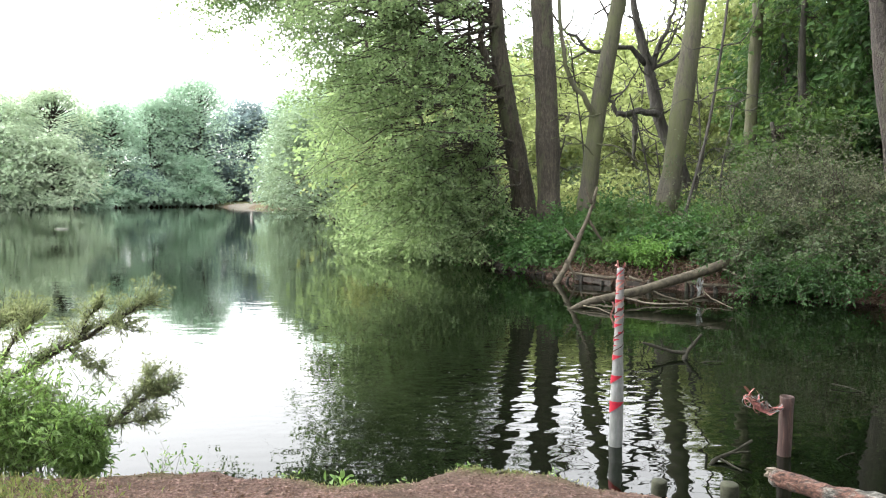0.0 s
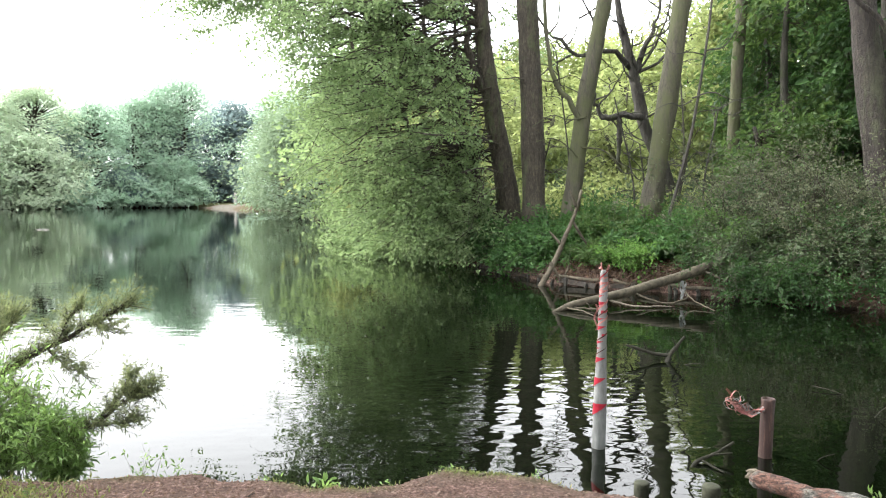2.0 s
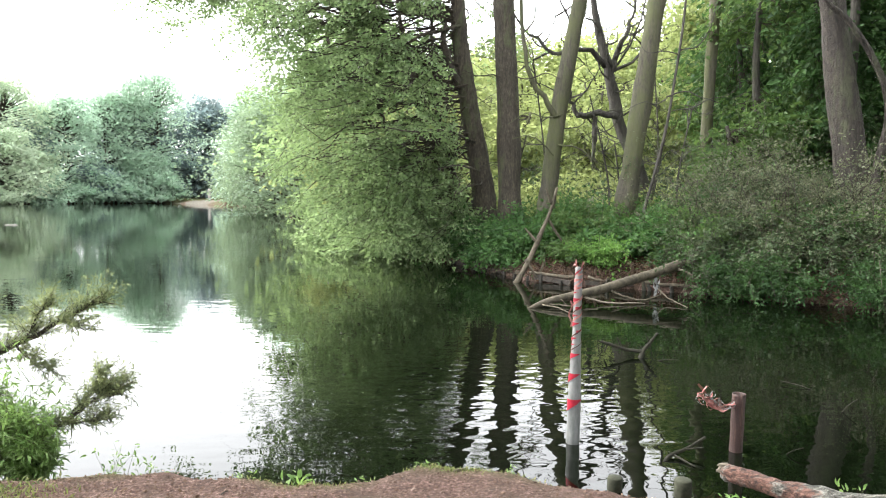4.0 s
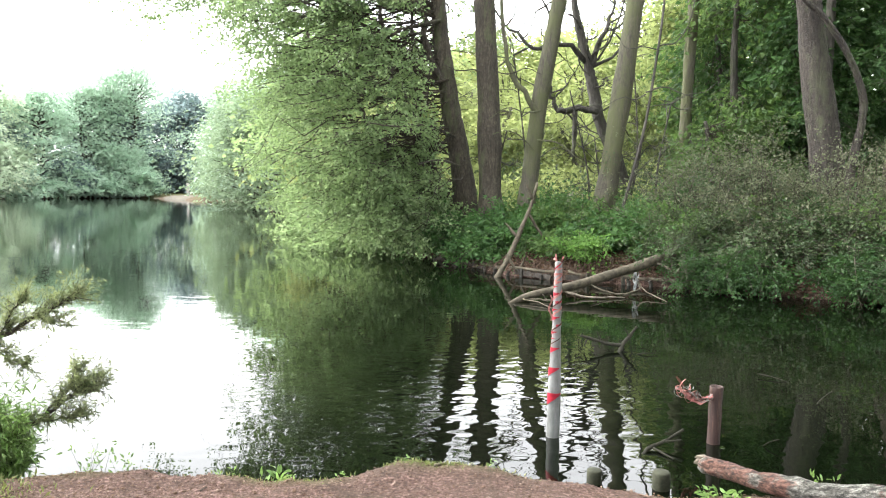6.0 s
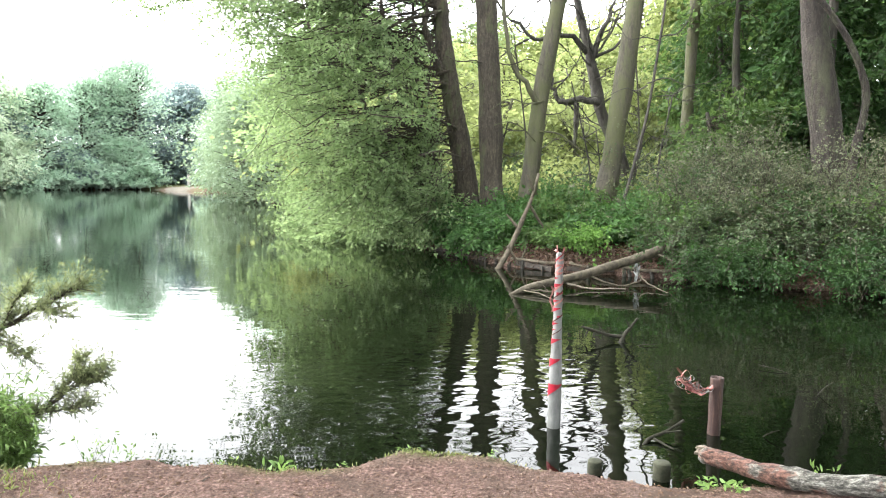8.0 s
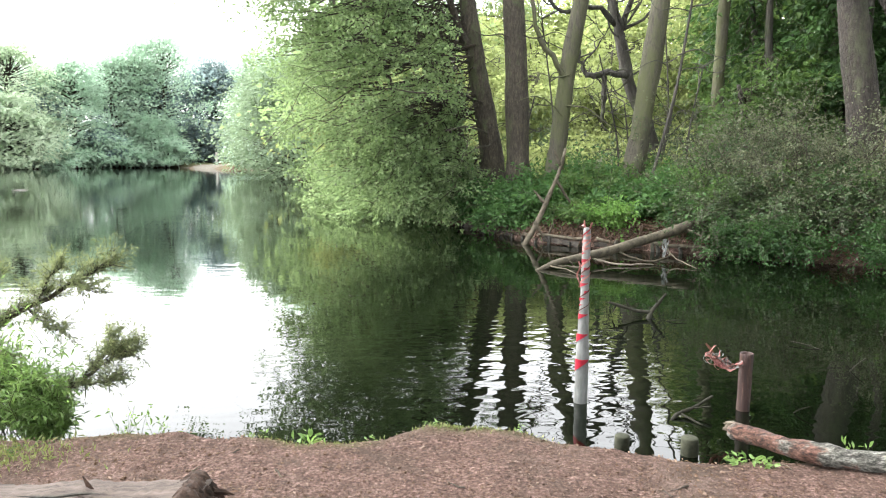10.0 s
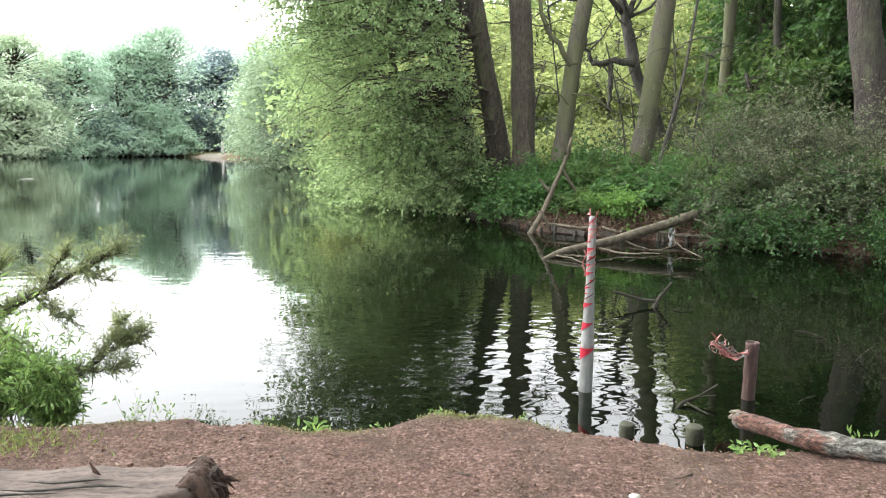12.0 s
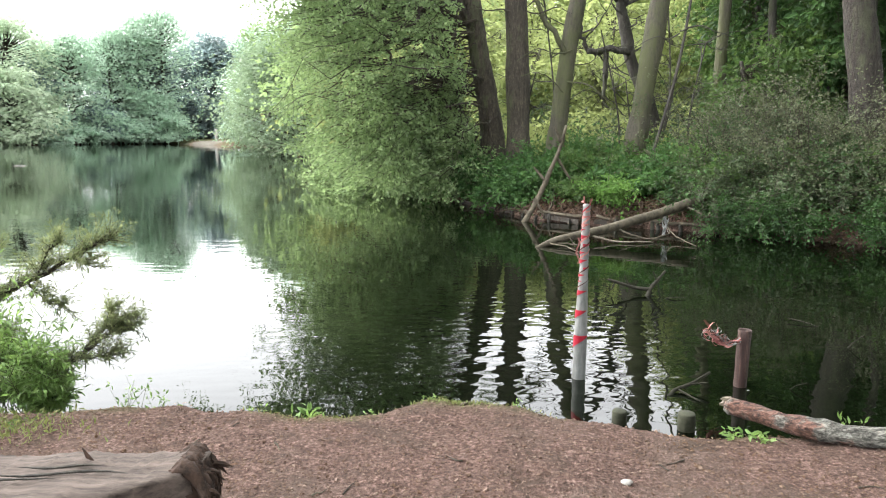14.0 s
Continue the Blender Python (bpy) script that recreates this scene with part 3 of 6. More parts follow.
tree("alder_tree", [(-0.6, 28.5, 0.6), (-1.5, 28, 3), (-2.4, 27.5, 6), (-2.9, 27, 8)], 0.12, 0.04,
     alder_ends(36, 24.5, 30, -5.6, -1.0, 6.0, rng, 0.7), BARK_BROWN, ALDER, "pale green alder farther along the bank over the water", 13, **ALDER_HOW)
tree("overhanging_tree", [(0.2, 25.5, 0.7), (-0.6, 25, 4), (-2.2, 24, 8), (-4.6, 23, 10.5)], 0.12, 0.03,
     np.stack([rng.uniform(-8.0, -4.0, 74), rng.uniform(21, 23.5, 74), rng.uniform(6.8, 9.2, 74)], -1), BARK_BROWN, ALDER,
     "high alder limb with loose leaf sprays against the sky", 14, low=6.5, gap=0.3, per_twig=24, leaf=0.1, twig_len=(0.5, 1.0), droop=0.5)

n = 84
fx = np.concatenate([rng.uniform(-4.1, 1.7, 60), rng.uniform(-1.5, 1.5, n - 60)])
fringe = np.stack([fx, rng.uniform(18.0, 21.2, n), 0.3 + np.maximum(0, -0.6 - fx) * 0.40 + rng.uniform(0, 1.5, n) * np.where(np.arange(n) < 60, 1, 1.5) * np.where(fx > 0.6, 0.5, 1.0)], -1)
fringe = np.concatenate([fringe, np.stack([rng.uniform(-1.5, 0.75, 24), rng.uniform(17.9, 19.4, 24), rng.uniform(0.8, 4.8, 24)], -1)])
fringe = np.concatenate([fringe, np.stack([np.concatenate([rng.uniform(-0.6, 1.1, 12), rng.uniform(2.3, 4.0, 20)]), rng.uniform(21.4, 23.0, 32), np.concatenate([rng.uniform(4.8, 7.9, 12), rng.uniform(5.2, 8.6, 20)])], -1)])
tree("alder_tree", [(2.0, 21.9, 0.6), (1.6, 21.7, 2), (1.1, 21.5, 3.6), (0.8, 21.4, 5.5), (0.7, 21.4, 8)], 0.11, 0.03, fringe, BARK_BROWN, ALDER,
     "low alder with boughs drooping down to the water", 15, lift=0.16, **ALDER_HOW)

# upright trunks on the bank
# leaf crowns added above the view to shade the bank below
high = lambda x, y, n, s: ball_ends(2 * n, (x, y, 17.5), (3.2, 3.0, 2.8), np.random.default_rng(s))
THIN = dict(gap=0.5, per_twig=22, leaf=0.13, low=14.0)
tree("bank_tree", [(2.9, 20, 0.6), (2.85, 20, 1.96), (2.77, 20, 4.15), (2.59, 20, 7.11), (2.4, 20, 10.5), (1.8, 20, 15), (1.2, 20, 19.5)], 0.33, 0.24, high(3.0, 20, 7, 21), BARK_BROWN, ALDER,
     "straight dark brown tree trunk on the bank", 21, rough=0.04,
     extra=[([(2.75, 19.9, 5.0), (2.3, 19.7, 5.1), (1.9, 19.6, 5.05), (1.5, 19.6, 5.2)], 0.025, 0.01), ([(2.7, 19.9, 5.2), (3.2, 19.7, 5.0), (3.7, 19.6, 5.15), (4.1, 19.6, 5.0)], 0.02, 0.008)], **THIN)
tree("bank_tree", [(3.72, 20, 0.6), (3.89, 20, 1.96), (4.16, 20, 4.3), (4.65, 20, 7.11), (5.2, 20, 10.5), (5.9, 20, 15), (6.5, 20, 19.5)], 0.26, 0.15, high(5.4, 20, 10, 22), BARK_MOSS, ALDER,
     "slanting mossy grey tree trunk with a curved limb", 22,
     extra=[([(4.1, 19.9, 3.9), (3.75, 19.8, 4.5), (3.33, 19.8, 5.1), (3.12, 19.8, 6.1), (3.05, 19.8, 7.3), (3.0, 19.8, 9)], 0.085, 0.035),
            ([(4.0, 19.8, 3.0), (3.6, 19.6, 3.35), (3.2, 19.5, 3.5), (2.8, 19.4, 3.4)], 0.02, 0.008), ([(4.05, 19.8, 3.3), (4.6, 19.6, 3.2), (5.1, 19.5, 2.8), (5.5, 19.5, 2.45)], 0.022, 0.008), ([(4.2, 19.8, 4.1), (3.7, 19.6, 4.0), (3.2, 19.5, 4.1), (2.7, 19.5, 3.8)], 0.02, 0.008)], **THIN)
tree("bank_tree", [(5.55, 19, 0.6), (5.7, 19, 1.59), (5.98, 19, 3.6), (6.41, 19, 6.85), (6.95, 19, 10.5), (7.6, 19, 15), (8.3, 19, 19.5)], 0.31, 0.17, high(7.2, 19, 10, 23), BARK_MOSS, ALDER,
     "slanting tree trunk with smooth mossy greenish bark", 23, **THIN)
tree("sapling", [(5.4, 17.5, 0.8), (5.68, 17.5, 1.41), (6.17, 17.5, 3.34), (6.4, 17.5, 4.78), (6.59, 17.5, 6.45), (6.7, 17.5, 9)], 0.045, 0.022,
     [(6.0, 17.2, 8.4), (7.2, 17.2, 8.8), (6.7, 17.6, 9.6)], BARK_DEAD, ALDER, "thin leaning dark sapling stem", 24, low=6.0,
     extra=[([(6.2, 17.5, 4.3), (6.6, 17.4, 4.42), (6.9, 17.3, 4.3), (7.4, 17.3, 4.15)], 0.02, 0.008), ([(6.2, 17.5, 4.25), (5.9, 17.4, 4.1), (5.6, 17.3, 4.15), (5.2, 17.3, 3.95)], 0.018, 0.007),
            ([(6.5, 17.5, 5.4), (6.9, 17.4, 5.5), (7.2, 17.4, 6.0), (7.3, 17.4, 6.5)], 0.018, 0.007), ([(6.45, 17.5, 5.3), (6.1, 17.4, 5.35), (5.7, 17.4, 5.3), (5.5, 17.4, 5.5)], 0.015, 0.006)])
tree("bank_tree", [(8.9, 22, 0.8), (8.99, 22, 2.7), (9.07, 22, 4.69), (9.19, 22, 7.62), (9.3, 22, 11), (9.5, 22, 15), (9.7, 22, 19.5)], 0.19, 0.13, high(9.4, 22, 12, 25), BARK_MOSS, FOREST,
     "slim grey-green tree trunk standing in the undergrowth", 25, **THIN)
tree("bank_tree", [(10.2, 16, 0.6), (9.95, 16, 2.26), (9.57, 16, 4.33), (9.28, 16, 6.17), (8.8, 16, 9.3), (8.3, 16, 13.5), (7.9, 16, 19.5)], 0.385, 0.12, high(8.8, 16, 12, 26), BARK_GREY, FOREST,
     "thick tree trunk with furrowed grey-brown bark", 26, sides=20, rough=0.03,
     **THIN)
tree("leaning_tree", [(10.15, 15.6, 0.6), (10.18, 15.6, 2.32), (10.4, 15.6, 3.5), (10.35, 15.6, 4.18), (9.94, 15.6, 5.03), (9.38, 15.6, 5.74), (8.85, 15.6, 6.2), (8.2, 15.6, 7.4)], 0.1, 0.045,
     [], BARK_GREY, ALDER, "crooked mossy stem curving in front of the thick trunk", 27)
tree("bank_tree", [(12.1, 17, 0.7), (12.3, 17, 3.04), (12.6, 17, 4.25), (13.5, 17, 9)], 0.28, 0.2, ball_ends(30, (12.8, 17, 6.5), (1.8, 1.5, 3), rng), BARK_BROWN, DARKLEAF,
     "brown slanting trunk at the end of the thicket", 28, gap=0.35, leaf=0.09)

# the gnarled dead tree behind
q = np.random.default_rng(33)
CROOKED = []
for x0, z0, up in [(7.0, 6.6, 1), (6.5, 7.4, 1), (7.4, 7.3, 1), (7.7, 8.2, 1), (6.0, 6.8, 1), (5.4, 6.7, 1), (4.5, 7.0, 1), (4.0, 7.4, 1), (6.9, 5.8, 1), (7.2, 5.0, 1), (5.6, 5.0, 1), (6.1, 4.6, -0.4), (7.6, 3.8, 0.6), (6.7, 7.0, 0.3), (6.9, 6.2, 1), (7.1, 6.9, 0.6), (7.5, 7.6, 0.4), (6.4, 7.8, 0.5), (5.8, 6.8, 0.5), (5.2, 6.65, -0.3), (4.8, 6.8, 0.7), (4.3, 7.2, 0.4), (8.0, 7.0, 0.8), (8.4, 7.8, 0.4), (7.8, 6.5, 0.3), (5.0, 7.9, 0.6), (7.25, 4.6, 0.5), (5.5, 5.2, 0.5), (7.0, 5.4, 0.2)]:
    sx = q.choice([-1, 1])
    a = np.array([x0, 24.9, z0])
    b = a + np.array([sx * q.uniform(0.2, 0.6), q.normal(0, 0.2), up * q.uniform(0.2, 0.6)])
    c = b + np.array([sx * q.uniform(0.0, 0.5), q.normal(0, 0.2), up * q.uniform(0.3, 0.9)])
    d = c + np.array([sx * q.uniform(-0.3, 0.6), q.normal(0, 0.2), up * q.uniform(0.2, 0.9)])
    CROOKED.append(([tuple(v) for v in (a, b, c, d)], 0.032, 0.009))
    CROOKED.append(([tuple(v) for v in (c, c + np.array([-sx * q.uniform(0.1, 0.4), 0.1, 0.3 * up]), c + np.array([-sx * q.uniform(0.2, 0.8), 0.1, 0.8 * up]))], 0.016, 0.006))
tree("gnarled_tree", [(8.3, 25, 1.0), (7.99, 25, 2.82), (7.3, 25, 4.33), (6.98, 25, 5.6), (6.79, 25, 6.38), (6.45, 25, 7.6), (6.29, 25, 8.41), (6.0, 25, 10.5)], 0.25, 0.07, [], BARK_DEAD, ALDER,
     "dark gnarled dead tree with crooked bare limbs", 31, rough=0.13,
     extra=[([(6.89, 25, 6.01), (7.2, 25, 6.9), (7.52, 25, 7.67), (7.69, 25, 8.4), (7.9, 25, 10)], 0.095, 0.035),
            ([(6.75, 25, 6.3), (6.2, 24.8, 6.75), (5.66, 24.8, 6.84), (5.2, 24.8, 6.65), (4.81, 24.8, 6.72), (4.3, 24.8, 7.2), (3.86, 24.8, 7.49), (3.3, 24.8, 8.4)], 0.095, 0.035),
            ([(7.2, 24.9, 4.61), (6.6, 24.8, 4.7), (5.97, 24.8, 4.58), (5.75, 24.8, 4.75), (5.55, 24.8, 5.05), (5.4, 24.8, 5.6)], 0.125, 0.06),
            ([(6.35, 24.8, 4.6), (6.36, 24.8, 3.9), (6.33, 24.8, 3.1)], 0.09, 0.06),
            ([(6.9, 25, 6.1), (7.7, 24.9, 6.5), (8.3, 24.8, 7.4), (8.7, 24.8, 8.6)], 0.06, 0.02),
            ([(6.85, 25, 6.2), (7.3, 24.9, 6.6), (7.9, 24.9, 7.9), (8.1, 24.8, 9)], 0.05, 0.02),
            ([(5.66, 24.8, 6.84), (5.5, 24.7, 7.5), (5.2, 24.7, 8.2), (4.7, 24.7, 9)], 0.06, 0.02),
            ([(4.81, 24.8, 6.72), (4.2, 24.7, 6.4), (3.7, 24.7, 6.0)], 0.04, 0.015)] + CROOKED)

def bare_twigs(name, x, y, spots, n, seed, label):
    """A dead snag: thin crooked twigs fanning from given spots."""
    r = np.random.default_rng(seed)
    t = thing(name, (x, y, height_at(x, y)), label, "tree", "bare twiggy growth between the trunks")
    for px, py, pz, reach in spots:
        g = Geo()
        stem = smooth_line([(x, y, height_at(x, y) - 0.1), ((x + px) / 2 + r.normal(0, 0.2), (y + py) / 2, pz * 0.5), (px, py, pz)], 10)
        g.tube(stem, np.linspace(0.035, 0.02, 10), 6)
        for i in range(n):
            a = r.uniform(0, 6.28)
            d = np.array([math.cos(a) * r.uniform(0.5, 1), 0.4 * math.sin(a), r.uniform(-0.1, 0.9)]) * reach * r.uniform(0.4, 1)
            st = stem[r.integers(5, 10)]
            mid = st + d * 0.5 + r.normal(0, 0.14, 3)
            ln = smooth_line([st, mid, st + d + np.array([0, 0, -0.1])], 8)
            g.tube(ln, np.linspace(0.019, 0.007, 8), 4)
            for _ in range(3):
                q = ln[r.integers(3, 8)]
                g.tube(np.array([q, q + d * 0.2 + r.normal(0, 0.1, 3), q + d * 0.35 + r.normal(0, 0.15, 3)]), np.array([0.01, 0.008, 0.005]), 3)
        part("stem", g, BARK_DEAD, t)
    return t


bare_twigs("bare_sapling", 4.5, 23, [(4.6, 23, 5.2, 1.5), (3.9, 23, 6.4, 1.6)], 9, 81, "bare dark sapling with crooked twigs between the trunks")
bare_twigs("bare_sapling", 7.6, 23.5, [(7.9, 23.5, 6.2, 1.7), (8.4, 23.5, 4.6, 1.5)], 9, 82, "bare twiggy sapling beside the gnarled tree")
bare_twigs("bare_sapling", 6.3, 22.5, [(6.4, 22.5, 3.6, 1.7), (5.6, 22.5, 5.0, 1.5)], 9, 85, "bare crooked stems in front of the gnarled tree")
bare_twigs("bare_sapling", 1.6, 22.5, [(1.9, 22.5, 5.0, 1.6), (1.4, 22.5, 6.6, 1.6)], 9, 86, "bare twiggy stems among the alders")
bare_twigs("bare_sapling", 3.2, 20.8, [(3.4, 20.8, 3.6, 1.2)], 8, 83, "thin bare stems among the bank trunks")
bare_twigs("bare_sapling", 7.9, 20.5, [(8.0, 20.5, 4.4, 1.4)], 8, 84, "thin bare stems beside the slim trunk")

# leafy trees that close the wood behind
def wood_tree(x, y, top, rad, low, mat, n, seed, label, leaf=0.14, per=18, bark=BARK_MOSS, r0=0.2):
    r = np.random.default_rng(seed)
    z = height_at(x, y)
    c = (x, y, (top + low) / 2)
    return tree("woodland_tree", [(x, y, z), (x + r.normal(0, 0.3), y, top * 0.5), (x + r.normal(0, 0.5), y, top * 0.93)], r0, 0.05,
                ball_ends(n, c, (rad, rad * 0.8, (top - low) / 2), r), bark, mat, label, seed, group="trees of the wood behind", low=max(0.8, low * 0.6), gap=0.45, per_twig=per, leaf=leaf, twig_len=(0.7, 1.5), sides=8)


k = 100
for x, y, top, rad, low in [(2.6, 33, 7.5, 2.6, 0.9), (5.0, 36, 6.4, 2.6, 0.9), (8.6, 38, 6.9, 3, 0.9), (12.9, 33, 10.5, 2.6, 0.9), (10.6, 34, 6.6, 2.0, 0.9), (13.6, 31, 11.5, 2.4, 1), (16, 36, 12, 3, 1), (7.2, 31, 5.2, 2.0, 0.8),
                            (4.2, 30, 5.0, 1.8, 0.8), (9.9, 29, 6.5, 1.7, 0.8), (0.5, 34, 6.2, 2.8, 0.8), (-2.5, 38, 7.0, 3, 0.8), (11.5, 27, 8, 1.7, 0.9), (19, 34, 13, 3.5, 1), (6.5, 44, 8.0, 3.5, 1), (12, 45, 9.3, 4, 1), (18, 46, 14, 4, 1), (12.8, 30.5, 12, 2.2, 2.5), (9.2, 42, 7.8, 3.4, 1), (16.4, 38, 14, 3, 2), (5.6, 46, 8.6, 3, 1)]:
    k += 1
    # leaf colour paints the light: sunlit yellow-green left, shaded green right
    wood_tree(x, y, top, rad, low, MIDLEAF if x > 0.42 * y else FOREST, 56, k, "green tree in the wood behind the thicket, shade put into its darker leaves" if x > 0.42 * y else "yellow-green tree in the wood behind the bank, sunlight put into its leaves", 0.245)
# the tallest, high-crowned ones are added to block sky and shade the thicket
for x, y, top, rad, low in [(10.8, 21.5, 11.5, 1.7, 1.4), (12.8, 21.5, 12, 2.0, 1.4), (14.6, 19.5, 10, 2.2, 1.2), (12.2, 25, 12, 2.2, 1.4), (16.5, 22, 12, 2.6, 1.2), (9.8, 20.2, 4.2, 1.2, 1.0), (11.5, 19, 16, 2.6, 7), (14.5, 17.5, 16, 3, 6), (17.5, 18, 16, 3, 4), (10, 24, 17, 2.6, 9), (20, 22, 16, 3.2, 3), (17, 13.5, 13, 2.6, 3), (13.2, 24, 13, 2.3, 2), (15.6, 26.5, 15, 2.8, 2), (12.0, 20.2, 8, 1.6, 2.2)]:
    k += 1
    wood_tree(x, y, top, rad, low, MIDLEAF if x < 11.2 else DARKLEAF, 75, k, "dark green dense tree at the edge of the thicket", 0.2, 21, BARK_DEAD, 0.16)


# ---- the far shore ----
def far_tree(x, y, top, rad, mat, seed, label, n_pads=160, per_pad=48, leaf=0.53, low=0.2, group="trees on the far shore"):
    r = np.random.default_rng(seed)
    z = height_at(x, y)
    t = thing("far_tree", (x, y, z), label, "tree", group)
    g = Geo()
    g.tube(smooth_line([(x, y, z - 0.3), (x + r.normal(0, 0.4), y, z + top * 0.45), (x + r.normal(0, 0.6), y, z + top * 0.72)], 8), np.linspace(0.35, 0.08, 8), 7, 0.06, r)
    part("trunk", g, BARK_GREY, t, smooth=True)
    d = r.normal(0, 1, (n_pads, 3))
    d[: n_pads * 2 // 5, 2] = np.abs(d[: n_pads * 2 // 5, 2]) + 0.3
    d /= (np.abs(d) ** 2.6).sum(1, keepdims=True) ** (1 / 2.6)
    h = (top - low) / 2
    c = np.array([x, y, z + low + h])
    squash = r.uniform(0.78, 1.0, (n_pads, 1))
    cen = c + d * np.array([rad, rad, h]) * squash
    low_half = cen[:, 2] < c[2]
    cen[:, :2] += low_half[:, None] * (cen[:, :2] - c[:2]) * r.uniform(0.0, 0.7, (n_pads, 1))
    size = r.uniform(0.6, 1.5, (n_pads, 1, 1)) * rad * 0.23
    off = r.normal(0, 1, (n_pads, per_pad, 3)) * np.array([1, 1, 0.42]) * size
    pos = (cen[:, None] + off).reshape(-1, 3)
    pos[:, 2] = np.maximum(pos[:, 2], z + 0.1 + r.uniform(0, 0.8, len(pos)))
    axis = (off / size + r.normal(0, 0.5, off.shape)).reshape(-1, 3)
    outward = (pos - c) / np.array([rad, rad, h])
    lg = Geo().leaves(pos, axis, np.array([0, 0, 0.9]) + 0.7 * outward + r.normal(0, 0.22, pos.shape), leaf * r.uniform(0.6, 1.3, len(pos)), 0.75)
    part("crown", lg, mat, t, kind="stuff")
    bg = Geo()
    bases = np.stack([np.full(n_pads, x), np.full(n_pads, y), np.clip(cen[:, 2] - 1.5, z + 1, z + top * 0.7)], -1)
    u = np.linspace(0, 1, 3)[None, :, None]
    bg.many_tubes(bases[:, None] + (cen - bases)[:, None] * u * 0.92, np.full(n_pads, 0.1), np.full(n_pads, 0.02))
    part("branch", bg, TWIG, t, kind="stuff")
    return t


k = 250
for x, y, top, rad in [(-1, 50, 10, 3.5), (4, 54, 10.2, 3.8), (9, 55, 10.2, 3.8), (14, 53, 10.5, 4), (19, 52, 15, 4), (25, 48, 16, 4.5), (6.5, 49, 7, 3), (11.5, 48, 8, 3), (1.5, 45, 8, 2.8), (22, 40, 14, 3.5), (26, 33, 14, 4), (24, 25, 13, 3.5), (20, 27, 13, 3), (2, 60, 7, 4), (8, 61, 7, 4), (14, 60, 7, 4), (20, 58, 7, 4), (17, 30, 5, 3), (21, 36, 6, 3), (25, 42, 7, 4), (29, 36, 7, 4), (-3, 58, 7, 4)]:
    k += 1
    # same split here, light and shade given by the leaf colour
    far_tree(x, y, top, rad, MIDLEAF if x > 0.42 * y else FOREST, k, "green tree deep in the wood, shade put into its darker leaves" if x > 0.42 * y else "yellow-green tree deep in the wood, sunlight put into its leaves", 72, 44, 0.4, 0.2, "trees deep in the wood")
k = 280
for x, y, top, rad in [(7, 98, 17, 6), (15, 104, 22, 6.5), (23, 100, 21, 6.5), (30, 106, 23, 7), (38, 101, 22, 7), (11, 112, 20, 6), (27, 115, 24, 7), (46, 108, 24, 7)]:
    k += 1
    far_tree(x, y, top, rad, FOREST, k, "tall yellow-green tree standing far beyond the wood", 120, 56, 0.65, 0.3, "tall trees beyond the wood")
# far-shore crowns take the leaf colours that have haze painted in
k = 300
for x, y, top, rad, mat, lab in [(-98, 112, 19, 7, HAZED_PALE, 0), (-86, 116, 20, 7, HAZED_PALE, 0), (-76, 121, 19.5, 7, HAZED_PALE, 0), (-66, 126, 20.5, 6, HAZED_PALE, 0), (-60.5, 136, 19, 5, HAZED_GREEN, 1), (-57, 146, 21, 5, HAZED_GREEN, 1),
                                 (-54, 150, 24, 5, HAZED_GREEN, 1), (-49.4, 151, 25.5, 5.6, HAZED_GREEN, 1), (-31.5, 157, 23, 5, HAZED_GREEN, 1), (-44.5, 172, 23, 5.5, HAZED_DARK, 2), (-40, 170, 20, 4.5, HAZED_DARK, 2), (-28, 160, 22.5, 6, HAZED_GREEN, 1),
                                 (-63.5, 121, 12.5, 4.5, HAZED_PALE, 0), (-70.5, 119, 13, 5, HAZED_PALE, 0), (-70, 118, 9, 3.6, HAZED_PALE, 3), (-62.5, 128, 8, 3, HAZED_PALE, 3), (-50, 146.5, 9, 3.6, HAZED_GREEN, 4), (-57, 140, 6, 3, HAZED_DARK, 2),
                                 (-66.5, 133, 13, 4.5, HAZED_DARK, 2), (-54, 156, 18, 5, HAZED_DARK, 2), (-24, 150, 21, 7, HAZED_GREEN, 1), (-24, 126, 12, 5, HAZED_GREEN, 1)]:
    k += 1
    far_tree(x, y, top, rad, mat, k, ["grey-green willow on the far shore, haze painted into its pale leaves", "tall layered green tree on the far shore", "dark tree in the gap of the far wood, bluish haze painted into its leaves",
                                      "low willow hanging to the far water, leaves paled to paint in haze", "low spreading green bush on the far water's edge"][lab])
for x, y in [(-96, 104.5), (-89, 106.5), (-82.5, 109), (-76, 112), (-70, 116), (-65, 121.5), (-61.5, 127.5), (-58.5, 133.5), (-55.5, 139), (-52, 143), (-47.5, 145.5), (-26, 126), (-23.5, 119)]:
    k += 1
    far_tree(x, y, (7.5 if x < -63 else 4.5) + 1.5 * math.sin(x), 3.4, HAZED_PALE if x < -63 else HAZED_GREEN, k, "low green bush along the far water's edge", 40, 50, 0.67, 0.05, "bushes on the far shore")
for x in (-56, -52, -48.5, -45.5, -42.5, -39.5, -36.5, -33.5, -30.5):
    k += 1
    far_tree(x, 163 + 2 * math.sin(x), 7 + 1.5 * math.cos(x), 3.2, HAZED_DARK, k, "dark low bush in the gap of the far wood", 45, 40, 0.98, 0.05, "dark bushes of the far wood")
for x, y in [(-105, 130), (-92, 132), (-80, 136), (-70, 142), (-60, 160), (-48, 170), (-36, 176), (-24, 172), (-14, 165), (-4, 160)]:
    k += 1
    far_tree(x, y, 18.5 + 2 * math.sin(x), 8, HAZED_DARK if x > -70 else HAZED_GREEN, k, "tree in the depth of the far wood", 100, 45, 1.15, 0.05, "trees deep in the far wood")
